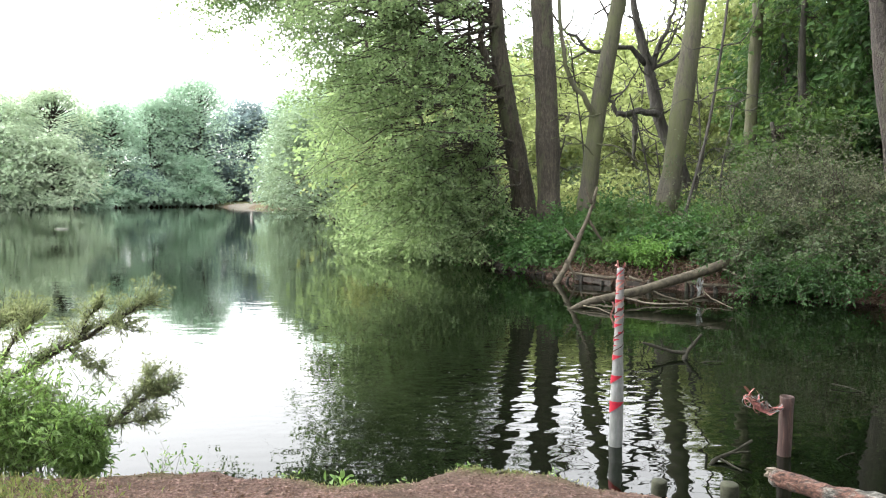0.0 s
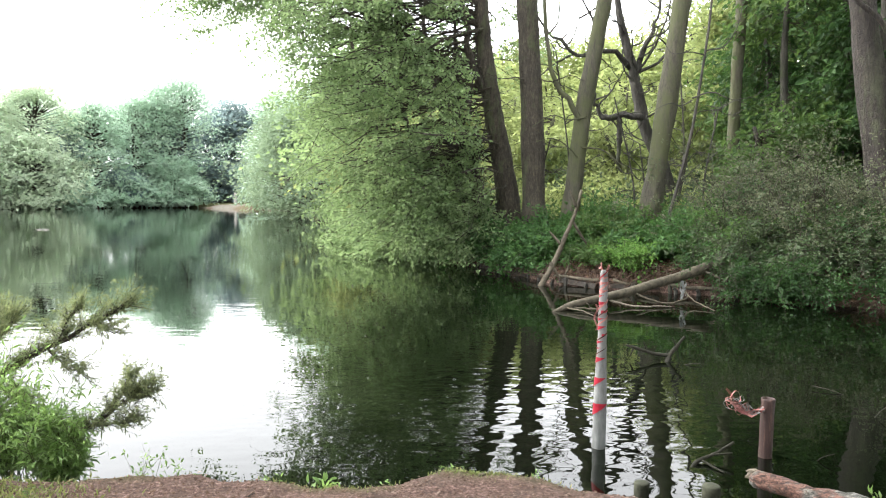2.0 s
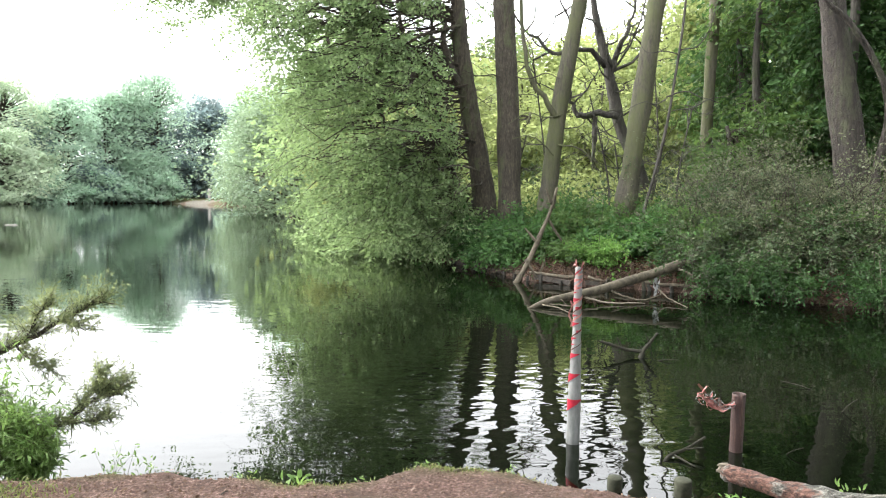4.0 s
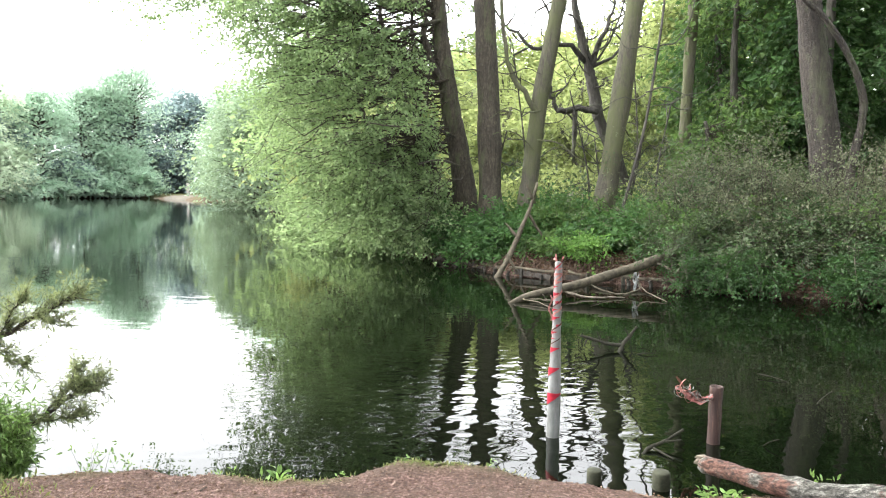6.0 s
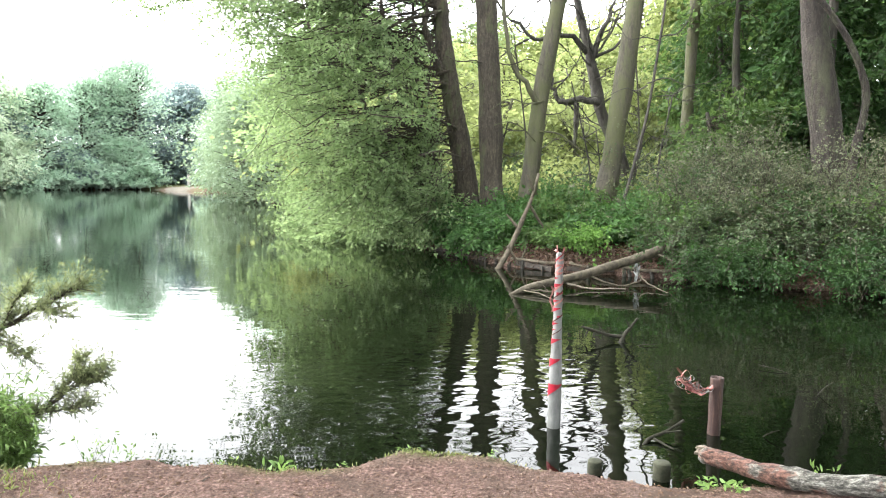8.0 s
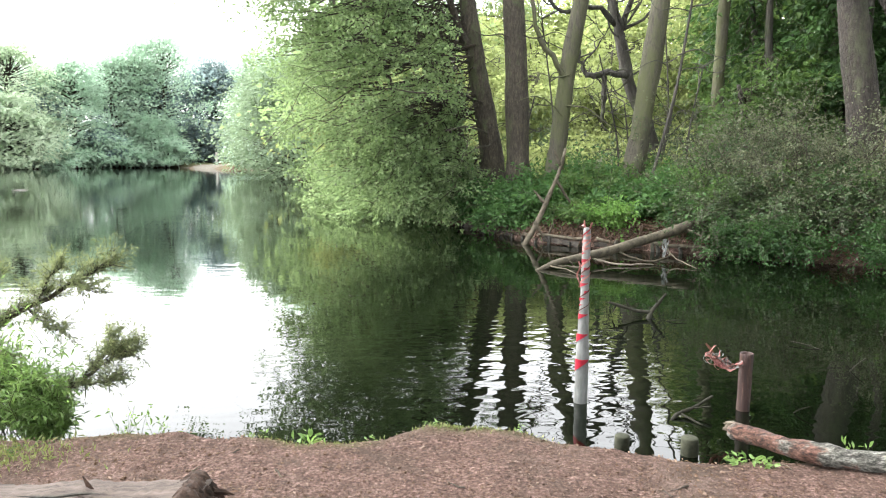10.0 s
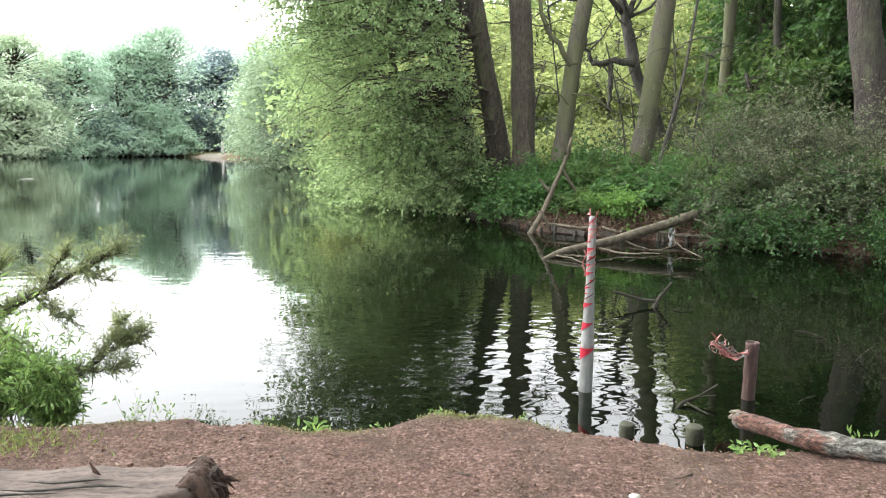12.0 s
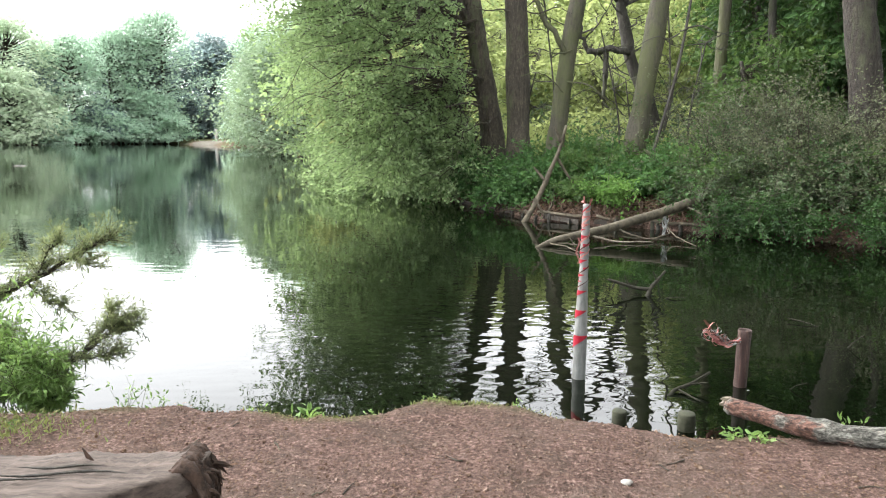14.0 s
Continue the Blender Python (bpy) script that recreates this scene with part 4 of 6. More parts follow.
# brighter bushes along the receding bank
for x, y, top, rad, mat in [(-13.6, 80, 10, 4.0, WILLOW), (-12.2, 72, 10.5, 4.2, WILLOW), (-16.2, 93, 9.0, 3.8, WILLOW), (-15.8, 98, 13, 4.6, WILLOW), (-9.0, 62, 10, 3.6, WILLOW), (-2.0, 44, 11, 4, ALDER), (-10, 76, 13, 4.5, HAZED_GREEN)]:
    k += 1
    far_tree(x, y, top, rad, mat, k, "pale green willow bush leaning over the lake edge", 130, 105, 0.33, 0.15, "willow bushes along the receding bank")
# unseen trees behind and beside the camera, added to cut light from the right
for x, y, top, rad in [(12.5, 3.0, 15, 4.2), (9.0, -2.5, 16, 4.8), (3.5, -6.0, 16, 5), (17, 7.5, 14, 4.0), (-3.5, -8.5, 16, 4.5)]:
    k += 1
    far_tree(x, y, top, rad, MIDLEAF, k, "broad green tree added out of view to shade the near bank and thicket", 110, 40, 0.58, 3.5, "trees of the near bank")
g = Geo().tube(smooth_line([(-35.2, 136, height_at(-35.2, 136) - 0.3), (-35.2, 136, 2.9)], 5), np.array([0.28, 0.28, 0.27, 0.27, 0.26]), 8, capped=True)
gx, gy = np.meshgrid(np.linspace(-44, -28, 40), np.linspace(122, 146, 48))
gz = ground_height(gx, gy)
hump = 0.1 - 0.02 * ((gx + 36.5) / 3.2) ** 4 - 0.02 * ((gy - 136.5) / 2.6) ** 4
sand = Geo().put(np.stack([gx, gy, gz + np.maximum(hump, -0.5)], -1), (np.arange(47)[:, None, None] * 40 + np.arange(39)[None, :, None] + np.array([0, 1, 41, 40])).reshape(-1, 4))
single("far_landing", sand, plain_material("pale_sand", (0.1, 0.088, 0.07), (0.2, 0.18, 0.15), 6, 0.9), "pale sandy landing on the far shore", "landing", smooth=True, kind="structure")
single("far_post", g, FARPOST, "pale upright post on the far shore landing", "post")
g = Geo().tube(smooth_line([(-23.2, 44.2, 0.01), (-22.8, 44.25, 0.035), (-22.4, 44.18, 0.01)], 6), np.array([0.012, 0.022, 0.026, 0.026, 0.02, 0.01]), 6, tip=True)
single("floating_stick", g, FARPOST, "pale bleached stick floating on the lake", "stick")


# ---- shrubs and herbs of the opposite bank ----
def shrub(name, x, y, rad, tall, mat, seed, label, stems=40, per=40, leaf=0.07, category="shrub", group="", hang=(0, 0), wide=0.6, flat=0.6, droop=0.45, bud=0.18, wood_mat=None, blades=False, bare=0.08, spread_len=(0.55, 1.1)):
    r = np.random.default_rng(seed)
    z = height_at(x, y)
    t = thing(name, (x, y, max(z, 0.05)), label, category, group)
    wood, green = Geo(), Geo()
    base = np.array([x, y, max(z, 0.05)]) + r.normal(0, 1, (stems, 3)) * np.array([rad * 0.3, rad * 0.3, 0])
    d = r.normal(0, 1, (stems, 3)) * np.array([rad, rad, 0.15 * tall]) + np.array([hang[0], hang[1], tall])
    L = np.linalg.norm(d, axis=1) * r.uniform(*spread_len, stems)
    d /= np.linalg.norm(d, axis=1, keepdims=True)
    twigs(wood, green, base, d, L, per // 3, leaf, flat, droop, wide, r, 0.004 if blades else 0.011, bud, blades, bare)
    # side twigs
    s = r.uniform(max(0.25, bare), 1, (stems, 5, 1))
    b2 = (base[:, None] + d[:, None] * s * L[:, None, None] - np.array([0, 0, 1.0]) * droop * L[:, None, None] * s * s).reshape(-1, 3)
    d2 = (d[:, None] * 0.5 + r.normal(0, 0.7, (stems, 5, 3))).reshape(-1, 3)
    d2 /= np.linalg.norm(d2, axis=1, keepdims=True)
    twigs(wood, green, b2, d2, np.repeat(L, 5) * r.uniform(0.2, 0.45, stems * 5), per // 3, leaf, flat, droop, wide, r, 0.003 if blades else 0.005, bud * 1.6, blades)
    part("stem", wood, wood_mat or TWIG, t, kind="stuff")
    part("foliage", green, mat, t, kind="stuff")
    return t


k = 500
for x, y, rad, tall, hang in [(6.4, 15.1, 0.8, 1.5, (-0.2, -0.4)), (7.2, 14.9, 0.9, 1.7, (0, -0.2)), (8.0, 14.1, 0.9, 1.6, (0, -0.5)), (8.9, 13.6, 0.9, 1.7, (0, -0.4)), (9.8, 13.0, 1.0, 1.7, (0, -0.4)), (10.8, 12.6, 1.0, 1.8, (0, -0.4)),
                              (7.0, 16, 0.9, 1.9, (0, 0)), (8.1, 15.6, 0.9, 2.5, (0, 0)), (9.2, 15.0, 1.0, 2.1, (0, 0)), (10.6, 14.2, 1.0, 2.2, (0, 0)), (8.0, 17.5, 1.0, 2.4, (0, 0)), (9.6, 18, 1.0, 2.6, (0, 0)), (8.8, 17, 0.9, 2.4, (0, 0)), (11.6, 13.6, 1.1, 2.2, (0, 0)), (12.8, 12.6, 1.1, 2.2, (0, -0.4)),
                              (7.2, 18.2, 0.8, 1.5, (0, 0)), (11.2, 18, 1.1, 2.1, (0, 0)), (13, 15.5, 1.3, 2.6, (0, 0))]:
    k += 1
    shrub("bramble_bush", x, y, rad, tall, BRAMBLE, k, "dull green bramble bush with reddish shoots on the bank", 38, 75, 0.072, bud=0.08, flat=0.28, spread_len=(0.4, 1.35), hang=hang, group="brambles of the bank", droop=0.55)
for x, y, rad, tall in [(6.7, 15.2, 0.7, 1.3), (7.5, 14.9, 0.7, 1.2), (8.4, 14.2, 0.7, 1.5), (9.4, 13.4, 0.8, 1.4), (10.3, 12.9, 0.8, 1.5), (7.6, 16.8, 0.7, 1.9), (9.0, 16.0, 0.8, 1.9), (10.4, 16.5, 0.8, 2.0), (8.6, 18.6, 0.9, 2.4), (7.0, 17.3, 0.6, 1.4), (11.4, 12.6, 0.8, 1.5)]:
    k += 1
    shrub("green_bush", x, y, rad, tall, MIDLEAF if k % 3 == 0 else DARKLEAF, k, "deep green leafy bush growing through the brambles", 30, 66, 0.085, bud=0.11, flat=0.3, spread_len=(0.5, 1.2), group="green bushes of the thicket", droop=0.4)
for x, y, tall in [(6.5, 16.2, 1.9), (7.6, 16.2, 2.2), (8.6, 15.6, 2.3), (9.5, 14.8, 2.3), (10.4, 13.8, 2.3), (7.3, 14.4, 1.7), (8.5, 13.6, 1.7), (6.9, 15.6, 2.3), (7.9, 15.0, 2.5), (8.9, 14.6, 2.4), (9.9, 14.0, 2.6), (8.3, 17.0, 2.6), (9.3, 17.4, 2.6), (7.5, 18.0, 2.6), (10.9, 13.4, 2.6)]:
    k += 1
    shrub("arching_shoots", x, y, 0.8, tall, SHOOT, k, "long thin pale arching shoots rising above the brambles", 18, 60, 0.062, bud=0.06, spread_len=(0.6, 1.35), group="arching shoots of the thicket", droop=0.3)
# low bushes take the darkest leaf to paint the shadow under the bank
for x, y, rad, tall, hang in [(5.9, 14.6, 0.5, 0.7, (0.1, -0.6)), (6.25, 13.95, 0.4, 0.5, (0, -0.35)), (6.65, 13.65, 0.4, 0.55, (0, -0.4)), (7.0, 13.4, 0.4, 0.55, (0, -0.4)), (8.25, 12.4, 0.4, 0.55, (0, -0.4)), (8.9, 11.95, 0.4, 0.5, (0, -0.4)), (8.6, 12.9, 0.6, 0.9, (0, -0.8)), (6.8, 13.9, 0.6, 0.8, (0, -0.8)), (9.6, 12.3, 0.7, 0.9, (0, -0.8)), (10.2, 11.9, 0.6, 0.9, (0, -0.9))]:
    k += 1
    shrub("hanging_bush", x, y, rad, tall, DARKLEAF, k, "green leafy shoots hanging to the water from the bank, shade put into their dark leaves", 28, 54, 0.072, hang=hang, bud=0.1, droop=0.32, group="hanging bushes of the bank")
# these sprays too have the overhang's shade in their leaf colour
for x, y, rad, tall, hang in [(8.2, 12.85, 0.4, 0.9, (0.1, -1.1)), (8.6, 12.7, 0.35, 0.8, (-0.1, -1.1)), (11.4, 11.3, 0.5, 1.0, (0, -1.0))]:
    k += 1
    shrub("drooping_bush", x, y, rad, tall, DARKLEAF, k, "leafy sprays drooping from the bank down to the water, shade put into their dark leaves", 28, 60, 0.075, hang=hang, group="drooping sprays of the bank", bud=0.09, droop=0.62)
for x, y, rad, tall in [(4.0, 17.1, 0.5, 0.6), (4.9, 16.8, 0.55, 0.7), (5.6, 16.3, 0.55, 0.75), (6.3, 15.8, 0.5, 0.8), (5.1, 17.8, 0.6, 0.95), (6.1, 17.3, 0.6, 1.0), (4.2, 18.3, 0.6, 0.9), (3.3, 18.4, 0.5, 0.8), (6.8, 16.8, 0.6, 1.1), (5.5, 18.4, 0.7, 1.1), (4.7, 19.2, 0.6, 1.1), (3.2, 19.3, 0.5, 1.1), (6.5, 19.6, 0.8, 0.9), (7.4, 20.5, 0.8, 1.2), (5.0, 21, 0.8, 1.0), (3.6, 21.4, 0.7, 1.1)]:
    k += 1
    shrub("nettle_clump", x, y, rad, tall * (1.25 if k % 4 == 0 else 0.9), HERB if k % 3 else MIDLEAF, k, "green leafy herbs and nettles growing on the bank", 38, 42, 0.125, "plant", "herbs of the bank", droop=0.22, flat=0.35, wood_mat=STEM)
shrub("lime_green_plant", 4.3, 15.85, 0.3, 0.72, LIME, 590, "bright lime-green leafy plant at the brink of the bank", 34, 44, 0.085, "plant", droop=0.3, flat=0.35, hang=(0, -0.2), wood_mat=STEM)
for x, y, rad, tall in [(2.6, 19.3, 0.6, 1.2), (1.9, 20.3, 0.7, 1.3), (3.3, 18.0, 0.5, 1.0), (2.5, 18.2, 0.5, 0.8), (-1.9, 31, 1.0, 1.6), (-2.7, 36, 1.1, 1.8), (-3.9, 43, 1.2, 2.0), (-6.4, 56, 1.4, 2.4), (0.4, 22.6, 0.8, 1.1), (0.9, 21.8, 0.6, 0.8), (0.0, 23.1, 0.6, 0.8), (-0.8, 24.2, 0.7, 0.8), (-1.4, 25.6, 0.7, 0.9), (-0.6, 24.6, 0.9, 1.2), (-1.6, 26.6, 1.0, 1.4), (1.6, 21.8, 0.8, 1.3), (0.9, 23.2, 0.9, 1.3), (0.0, 25.0, 1.0, 1.5), (-1.0, 26.8, 1.0, 1.5), (-2.0, 29.5, 1.2, 1.8), (2.9, 21.3, 0.8, 1.4), (4.2, 22.4, 1.0, 1.3), (6.3, 23.4, 1.2, 1.6), (7.3, 24.6, 1.2, 1.9), (5.0, 25, 1.4, 1.6), (8.6, 24, 1.3, 2.0), (10, 24.5, 1.4, 2.2), (3.0, 26, 1.4, 1.8), (1.0, 27.5, 1.5, 2.0), (7.6, 21.6, 0.9, 1.4), (9.2, 21, 0.9, 1.5), (2.5, 27, 1.2, 2.9), (4.5, 27.5, 1.3, 3.2), (6.2, 28, 1.3, 3.0), (8.2, 27, 1.2, 3.0), (9.8, 27, 1.3, 3.2), (5.3, 26.2, 1.1, 2.4), (3.4, 25.2, 1.1, 2.6), (1.4, 26, 1.2, 2.8)]:
    k += 1
    shrub("bank_bush", x, y, rad, tall, HERB if x > 1.2 and y < 22 else ALDER if x < 1.2 else BRAMBLE if k % 3 == 0 else FOREST, k, "fresh green bush under the trees of the bank", 50, 40, 0.12 if y < 22 else 0.16, group="bushes under the trees")


# ---- revetment, fallen log and dead wood at the opposite bank ----
r = np.random.default_rng(70)
edge = np.array([(5.9, 14.12), (4.83, 14.92), (3.76, 15.42), (2.76, 16.62), (2.1, 18.82), (1.36, 20.82)])
rev = thing("bank_revetment", (4.2, 15.2, 0), "weathered boards and dark stakes holding the bank edge", "revetment")
for a, b in zip(edge[:-1], edge[1:]):
    d, n = b - a, np.linalg.norm(b - a)
    for i in range(int(n / 0.62) + 1):
        p = a + d * min(1, (i * 0.62 + r.uniform(-0.1, 0.1)) / n)
        z = r.uniform(0.1, 0.24)
        part("stake", Geo().tube(np.array([(p[0], p[1] - 0.05, -0.4), (p[0] + r.normal(0, 0.01), p[1] - 0.05, z * 0.5), (p[0] + r.normal(0, 0.02), p[1] - 0.05, z)]), np.array([0.04, 0.04, 0.034]), 7, 0.06, r, capped=True), BARK_DEAD, rev)
    for i in range(max(1, int(n / 1.05))):
        if r.random() < 0.35:
            continue
        u = (i + 0.5) / max(1, int(n / 1.05))
        p = a + d * u
        part("board", Geo().box((p[0] + r.normal(0, 0.02), p[1] + 0.02, 0.07 + r.normal(0, 0.02)), (1.0, 0.035, 0.11), math.atan2(d[1], d[0]), r.normal(0, 0.03), 0.004, r), OLDBOARD, rev)

for a, b in zip(edge[:-1], edge[1:]):
    # round rails lying along the stakes
    pts = [(a[0] + (b[0] - a[0]) * u, a[1] + (b[1] - a[1]) * u + 0.0, 0.17 + r.normal(0, 0.025)) for u in (r.uniform(0, 0.12), 0.33, 0.66, r.uniform(0.86, 1))]
    part("rail", Geo().tube(smooth_line(pts, 10), np.linspace(0.05, 0.04, 10) * r.uniform(0.7, 1.0), 9, 0.12, r, capped=True), DEADWOOD, rev, "weathered round rail", smooth=True)
logt = thing("fallen_log", (2.2, 12.5, 0), "bare fallen log sloping from the bank into the water", "log")
line = smooth_line([(2.1, 12.45, -0.02), (2.6, 12.75, 0.1), (3.5, 13.2, 0.22), (4.6, 13.8, 0.42), (5.81, 14.5, 0.67), (6.4, 14.9, 0.8)], 22)
part("stem", Geo().tube(line, np.interp(np.linspace(0, 1, 22), [0, 0.15, 0.5, 1], [0.025, 0.065, 0.088, 0.115]), 12, 0.05, r, tip=True), DEADWOOD, logt, smooth=True)
for pts, a, b in [([(2.4, 12.68, 0.04), (2.7, 12.6, 0.03), (2.95, 12.5, 0.02)], 0.028, 0.02), ([(3.2, 13.02, 0.13), (3.5, 12.9, 0.05), (3.85, 12.85, 0.02), (4.3, 12.9, 0.03)], 0.03, 0.015),
                  ([(3.75, 13.3, 0.22), (4.0, 13.2, 0.1), (4.3, 13.15, 0.05), (4.68, 13.3, 0.09), (4.75, 13.4, 0.2)], 0.025, 0.015), ([(4.73, 13.45, 0.25), (4.78, 13.2, 0.1), (4.88, 12.4, 0.01)], 0.022, 0.012),
                  ([(5.3, 14.15, 0.55), (5.6, 14.05, 0.4), (6.05, 13.95, 0.32)], 0.03, 0.015), ([(2.35, 12.6, 0.05), (2.6, 12.2, 0.03), (2.8, 11.4, 0.01)], 0.02, 0.01), ([(2.75, 12.75, 0.1), (2.85, 12.7, -0.02)], 0.02, 0.018)]:
    part("side_branch", Geo().tube(smooth_line(pts, 10) + r.normal(0, 0.008, (10, 3)), np.linspace(a, b, 10) * 0.7, 7, 0.06, r, tip=True), PALEWOOD if a > 0.029 else DEADWOOD, logt, smooth=True)

tape = Geo()
for i in range(7):
    x0, ln = 4.66 + r.normal(0, 0.03), r.uniform(0.2, 0.38)
    p = np.array([(x0 + 0.02 * math.sin(s * 5 + i), 13.42 + 0.02 * math.cos(s * 6 + i), 0.42 - s * ln) for s in np.linspace(0, 1, 6)])
    w = np.array([(0.016 * math.cos(s * 4 + i), 0.016 * math.sin(s * 4 + i), 0.004) for s in np.linspace(0, 1, 6)])
    v = np.stack([p - w, p + w], 1).reshape(-1, 3)
    tape.put(v, [[2 * j, 2 * j + 1, 2 * j + 3, 2 * j + 2] for j in range(5)])
single("tape_shred", tape, TAPEWHITE, "shredded white barrier tape hanging from the log", "tape")

g = Geo().tube(smooth_line([(2.4, 16.2, -0.15), (2.8, 16.35, 0.52), (3.08, 16.5, 1.12), (3.27, 16.55, 1.55), (3.43, 16.6, 2.12)], 14), np.linspace(0.072, 0.03, 14), 9, 0.09, r, tip=True)
br = thing("dead_branch", (2.4, 16.2, 0), "bare grey branch leaning from the water to the bank", "branch")
part("stem", g, DEADWOOD, br, smooth=True)
for pts in ([(3.2, 16.55, 1.45), (3.5, 16.6, 1.0), (3.75, 16.7, 0.7)], [(2.95, 16.45, 0.9), (2.7, 16.5, 1.2)], [(3.3, 16.55, 1.75), (3.15, 16.5, 2.1)], [(2.7, 16.3, 0.5), (2.95, 16.3, 0.1)]):
    part("side_branch", Geo().tube(smooth_line(pts, 7), np.linspace(0.042, 0.014, 7), 7, 0.08, r, tip=True), DEADWOOD, br, smooth=True)
for pts, a in [([(1.9, 19.2, -0.1), (2.4, 18.8, 0.3), (2.9, 18.4, 0.75)], 0.03), ([(2.9, 16.4, -0.1), (3.15, 16.6, 0.35), (3.2, 16.8, 0.6)], 0.03), ([(2.2, 18.2, -0.05), (2.5, 18.0, 0.5)], 0.025), ([(1.7, 20.0, -0.05), (2.2, 19.6, 0.45)], 0.025)]:
    single("dead_stick", Geo().tube(smooth_line(pts, 8), np.linspace(a, a * 0.5, 8), 6, 0.06, r, tip=True), DEADWOOD, "dead stick leaning on the muddy bank edge", "stick", "sticks on the bank edge")

# leaf litter and ivy on the bank
r = np.random.default_rng(71)
x, y = r.uniform(0.5, 14, 60000), r.uniform(12, 28, 60000)
s = shore_distance(x, y)
ok = (s > 0.12) & (r.random(60000) < np.clip(0.05 + s / 4.0, 0, 0.5))
pos = np.stack([x, y, ground_height(x, y) + r.uniform(0.01, 0.12, 60000)], -1)[ok]
g = Geo().leaves(pos, r.normal(0, 1, pos.shape) * np.array([1, 1, 0.25]), np.array([0, 0, 1.0]) + r.normal(0, 0.4, pos.shape), r.uniform(0.05, 0.11, len(pos)), 0.7)
single("ground_ivy", g, HERB, "low green ivy covering the wooded bank", "ground cover", kind="stuff", base=(0, 0, 0))
x, y = r.uniform(0.8, 11, 90000), r.uniform(12, 21, 90000)
s = shore_distance(x, y)
ok = (s > -0.05) & (s < 3.5)
pos = np.stack([x, y, ground_height(x, y) + 0.012], -1)[ok]
g = Geo().leaves(pos, r.normal(0, 1, pos.shape) * np.array([1, 1, 0.15]), np.array([0, 0, 1.0]) + r.normal(0, 0.3, pos.shape), r.uniform(0.04, 0.09, len(pos)), 0.6)
single("bank_litter", g, DARKLITTER, "brown fallen leaves on the bank slope", "leaf litter", kind="stuff", base=(0, 0, 0))


# roots and dead stems trailing down the bank face
r = np.random.default_rng(77)
g = Geo()
for i in range(150):
    u = r.random() * (len(edge) - 1)
    j = int(u)
    p = edge[j] + (edge[j + 1] - edge[j]) * (u - j)
    back = r.uniform(0.15, 0.7)
    x0, y0 = p[0] + r.normal(0, 0.1) + 0.35 * back, p[1] + back
    x1, y1 = p[0] + r.normal(0, 0.25), p[1] - 0.02 - r.uniform(0, 0.08)
    z0, z1 = height_at(x0, y0) + 0.03, r.uniform(-0.05, 0.2)
    g.tube(smooth_line([(x0, y0, z0), ((x0 + x1) / 2 + r.normal(0, 0.08), (y0 + y1) / 2 - 0.05, max(z0, z1) * 0.75 + 0.06), (x1, y1, z1)], 7), np.linspace(r.uniform(0.008, 0.02), 0.004, 7), 5, 0.08, r)
single("bank_roots", g, plain_material("bank_root", (0.022, 0.013, 0.009), (0.095, 0.06, 0.04), 25, 0.9), "tangled dark roots trailing down the bank face", "roots", kind="stuff", base=(0, 0, 0))


# ---- posts and sticks in the near water ----
r = np.random.default_rng(72)
def pole_radius(z):
    return np.interp(z, [-0.6, 0, 0.4, 0.6, 0.8, 1.37], [0.053, 0.052, 0.049, 0.042, 0.0335, 0.026])


def pole_centre(z):
    return np.stack([1.305 + 0.012 * np.asarray(z), 5.55 - 0.01 * np.asarray(z), np.asarray(z)], -1)


pole = thing("marker_pole", (1.305, 5.55, 0), "pole wound with red and white barrier tape in the water", "pole")
zs = np.concatenate([[-0.7, -0.2], np.linspace(0, 1.37, 60)])
g = Geo()
ang = np.linspace(0, 2 * np.pi, 20, endpoint=False)
ring = []
for z in zs:
    turn_ridge = 1 + (0.035 + 0.09 * float(z > 0.75)) * np.maximum(0, np.sin(ang * 1 - z * 62)) + 0.02 * np.sin(ang * 3 + z * 11)
    c = pole_centre(z)
    ring.append(c + pole_radius(z) * turn_ridge[:, None] * np.stack([np.cos(ang), np.sin(ang), 0 * ang], -1))
ring.append(pole_centre(1.375) + 0.3 * (ring[-1] - pole_centre(1.37)))
s = np.arange(20)
g.put(np.concatenate(ring), np.concatenate([np.stack([i * 20 + s, i * 20 + (s + 1) % 20, i * 20 + 20 + (s + 1) % 20, i * 20 + 20 + s], -1) for i in range(len(ring) - 1)]))
winding = part("tape_winding", g, TAPEWHITE, pole, "white plastic tape winding", smooth=True)
for z0, tall, a0, a1 in [(0.355, 0.1, 185, 320), (0.555, 0.075, 175, 300), (0.71, 0.05, 175, 300), (0.785, 0.014, 180, 250), (0.835, 0.028, 170, 270), (0.89, 0.018, 250, 340), (0.95, 0.036, 175, 300), (1.01, 0.024, 175, 270),
                         (1.07, 0.03, 230, 350), (1.135, 0.035, 175, 320), (1.185, 0.018, 175, 260), (1.225, 0.034, 190, 330), (1.285, 0.03, 175, 320), (1.325, 0.02, 240, 350)]:
    g, m = Geo(), 12
    aa = np.radians(np.linspace(a0, a1, m))
    top = np.full(m, z0)
    bot = z0 - tall * np.linspace(1, 0.06, m)
    rows = []
    for u in (0, 0.5, 1):
        z = top * (1 - u) + bot * u
        c = pole_centre(z)
        rr = pole_radius(z) * 1.09 + 0.002
        rows.append(c + rr[:, None] * np.stack([np.cos(aa), np.sin(aa), 0 * aa], -1))
    g.put(np.concatenate(rows), [[i * m + j, i * m + j + 1, i * m + m + j + 1, i * m + m + j] for i in range(2) for j in range(m - 1)])
    part("red_stripe", g, TAPERED if z0 < 1.2 else TAPEPINK, winding, "red stripe of the tape", smooth=True)
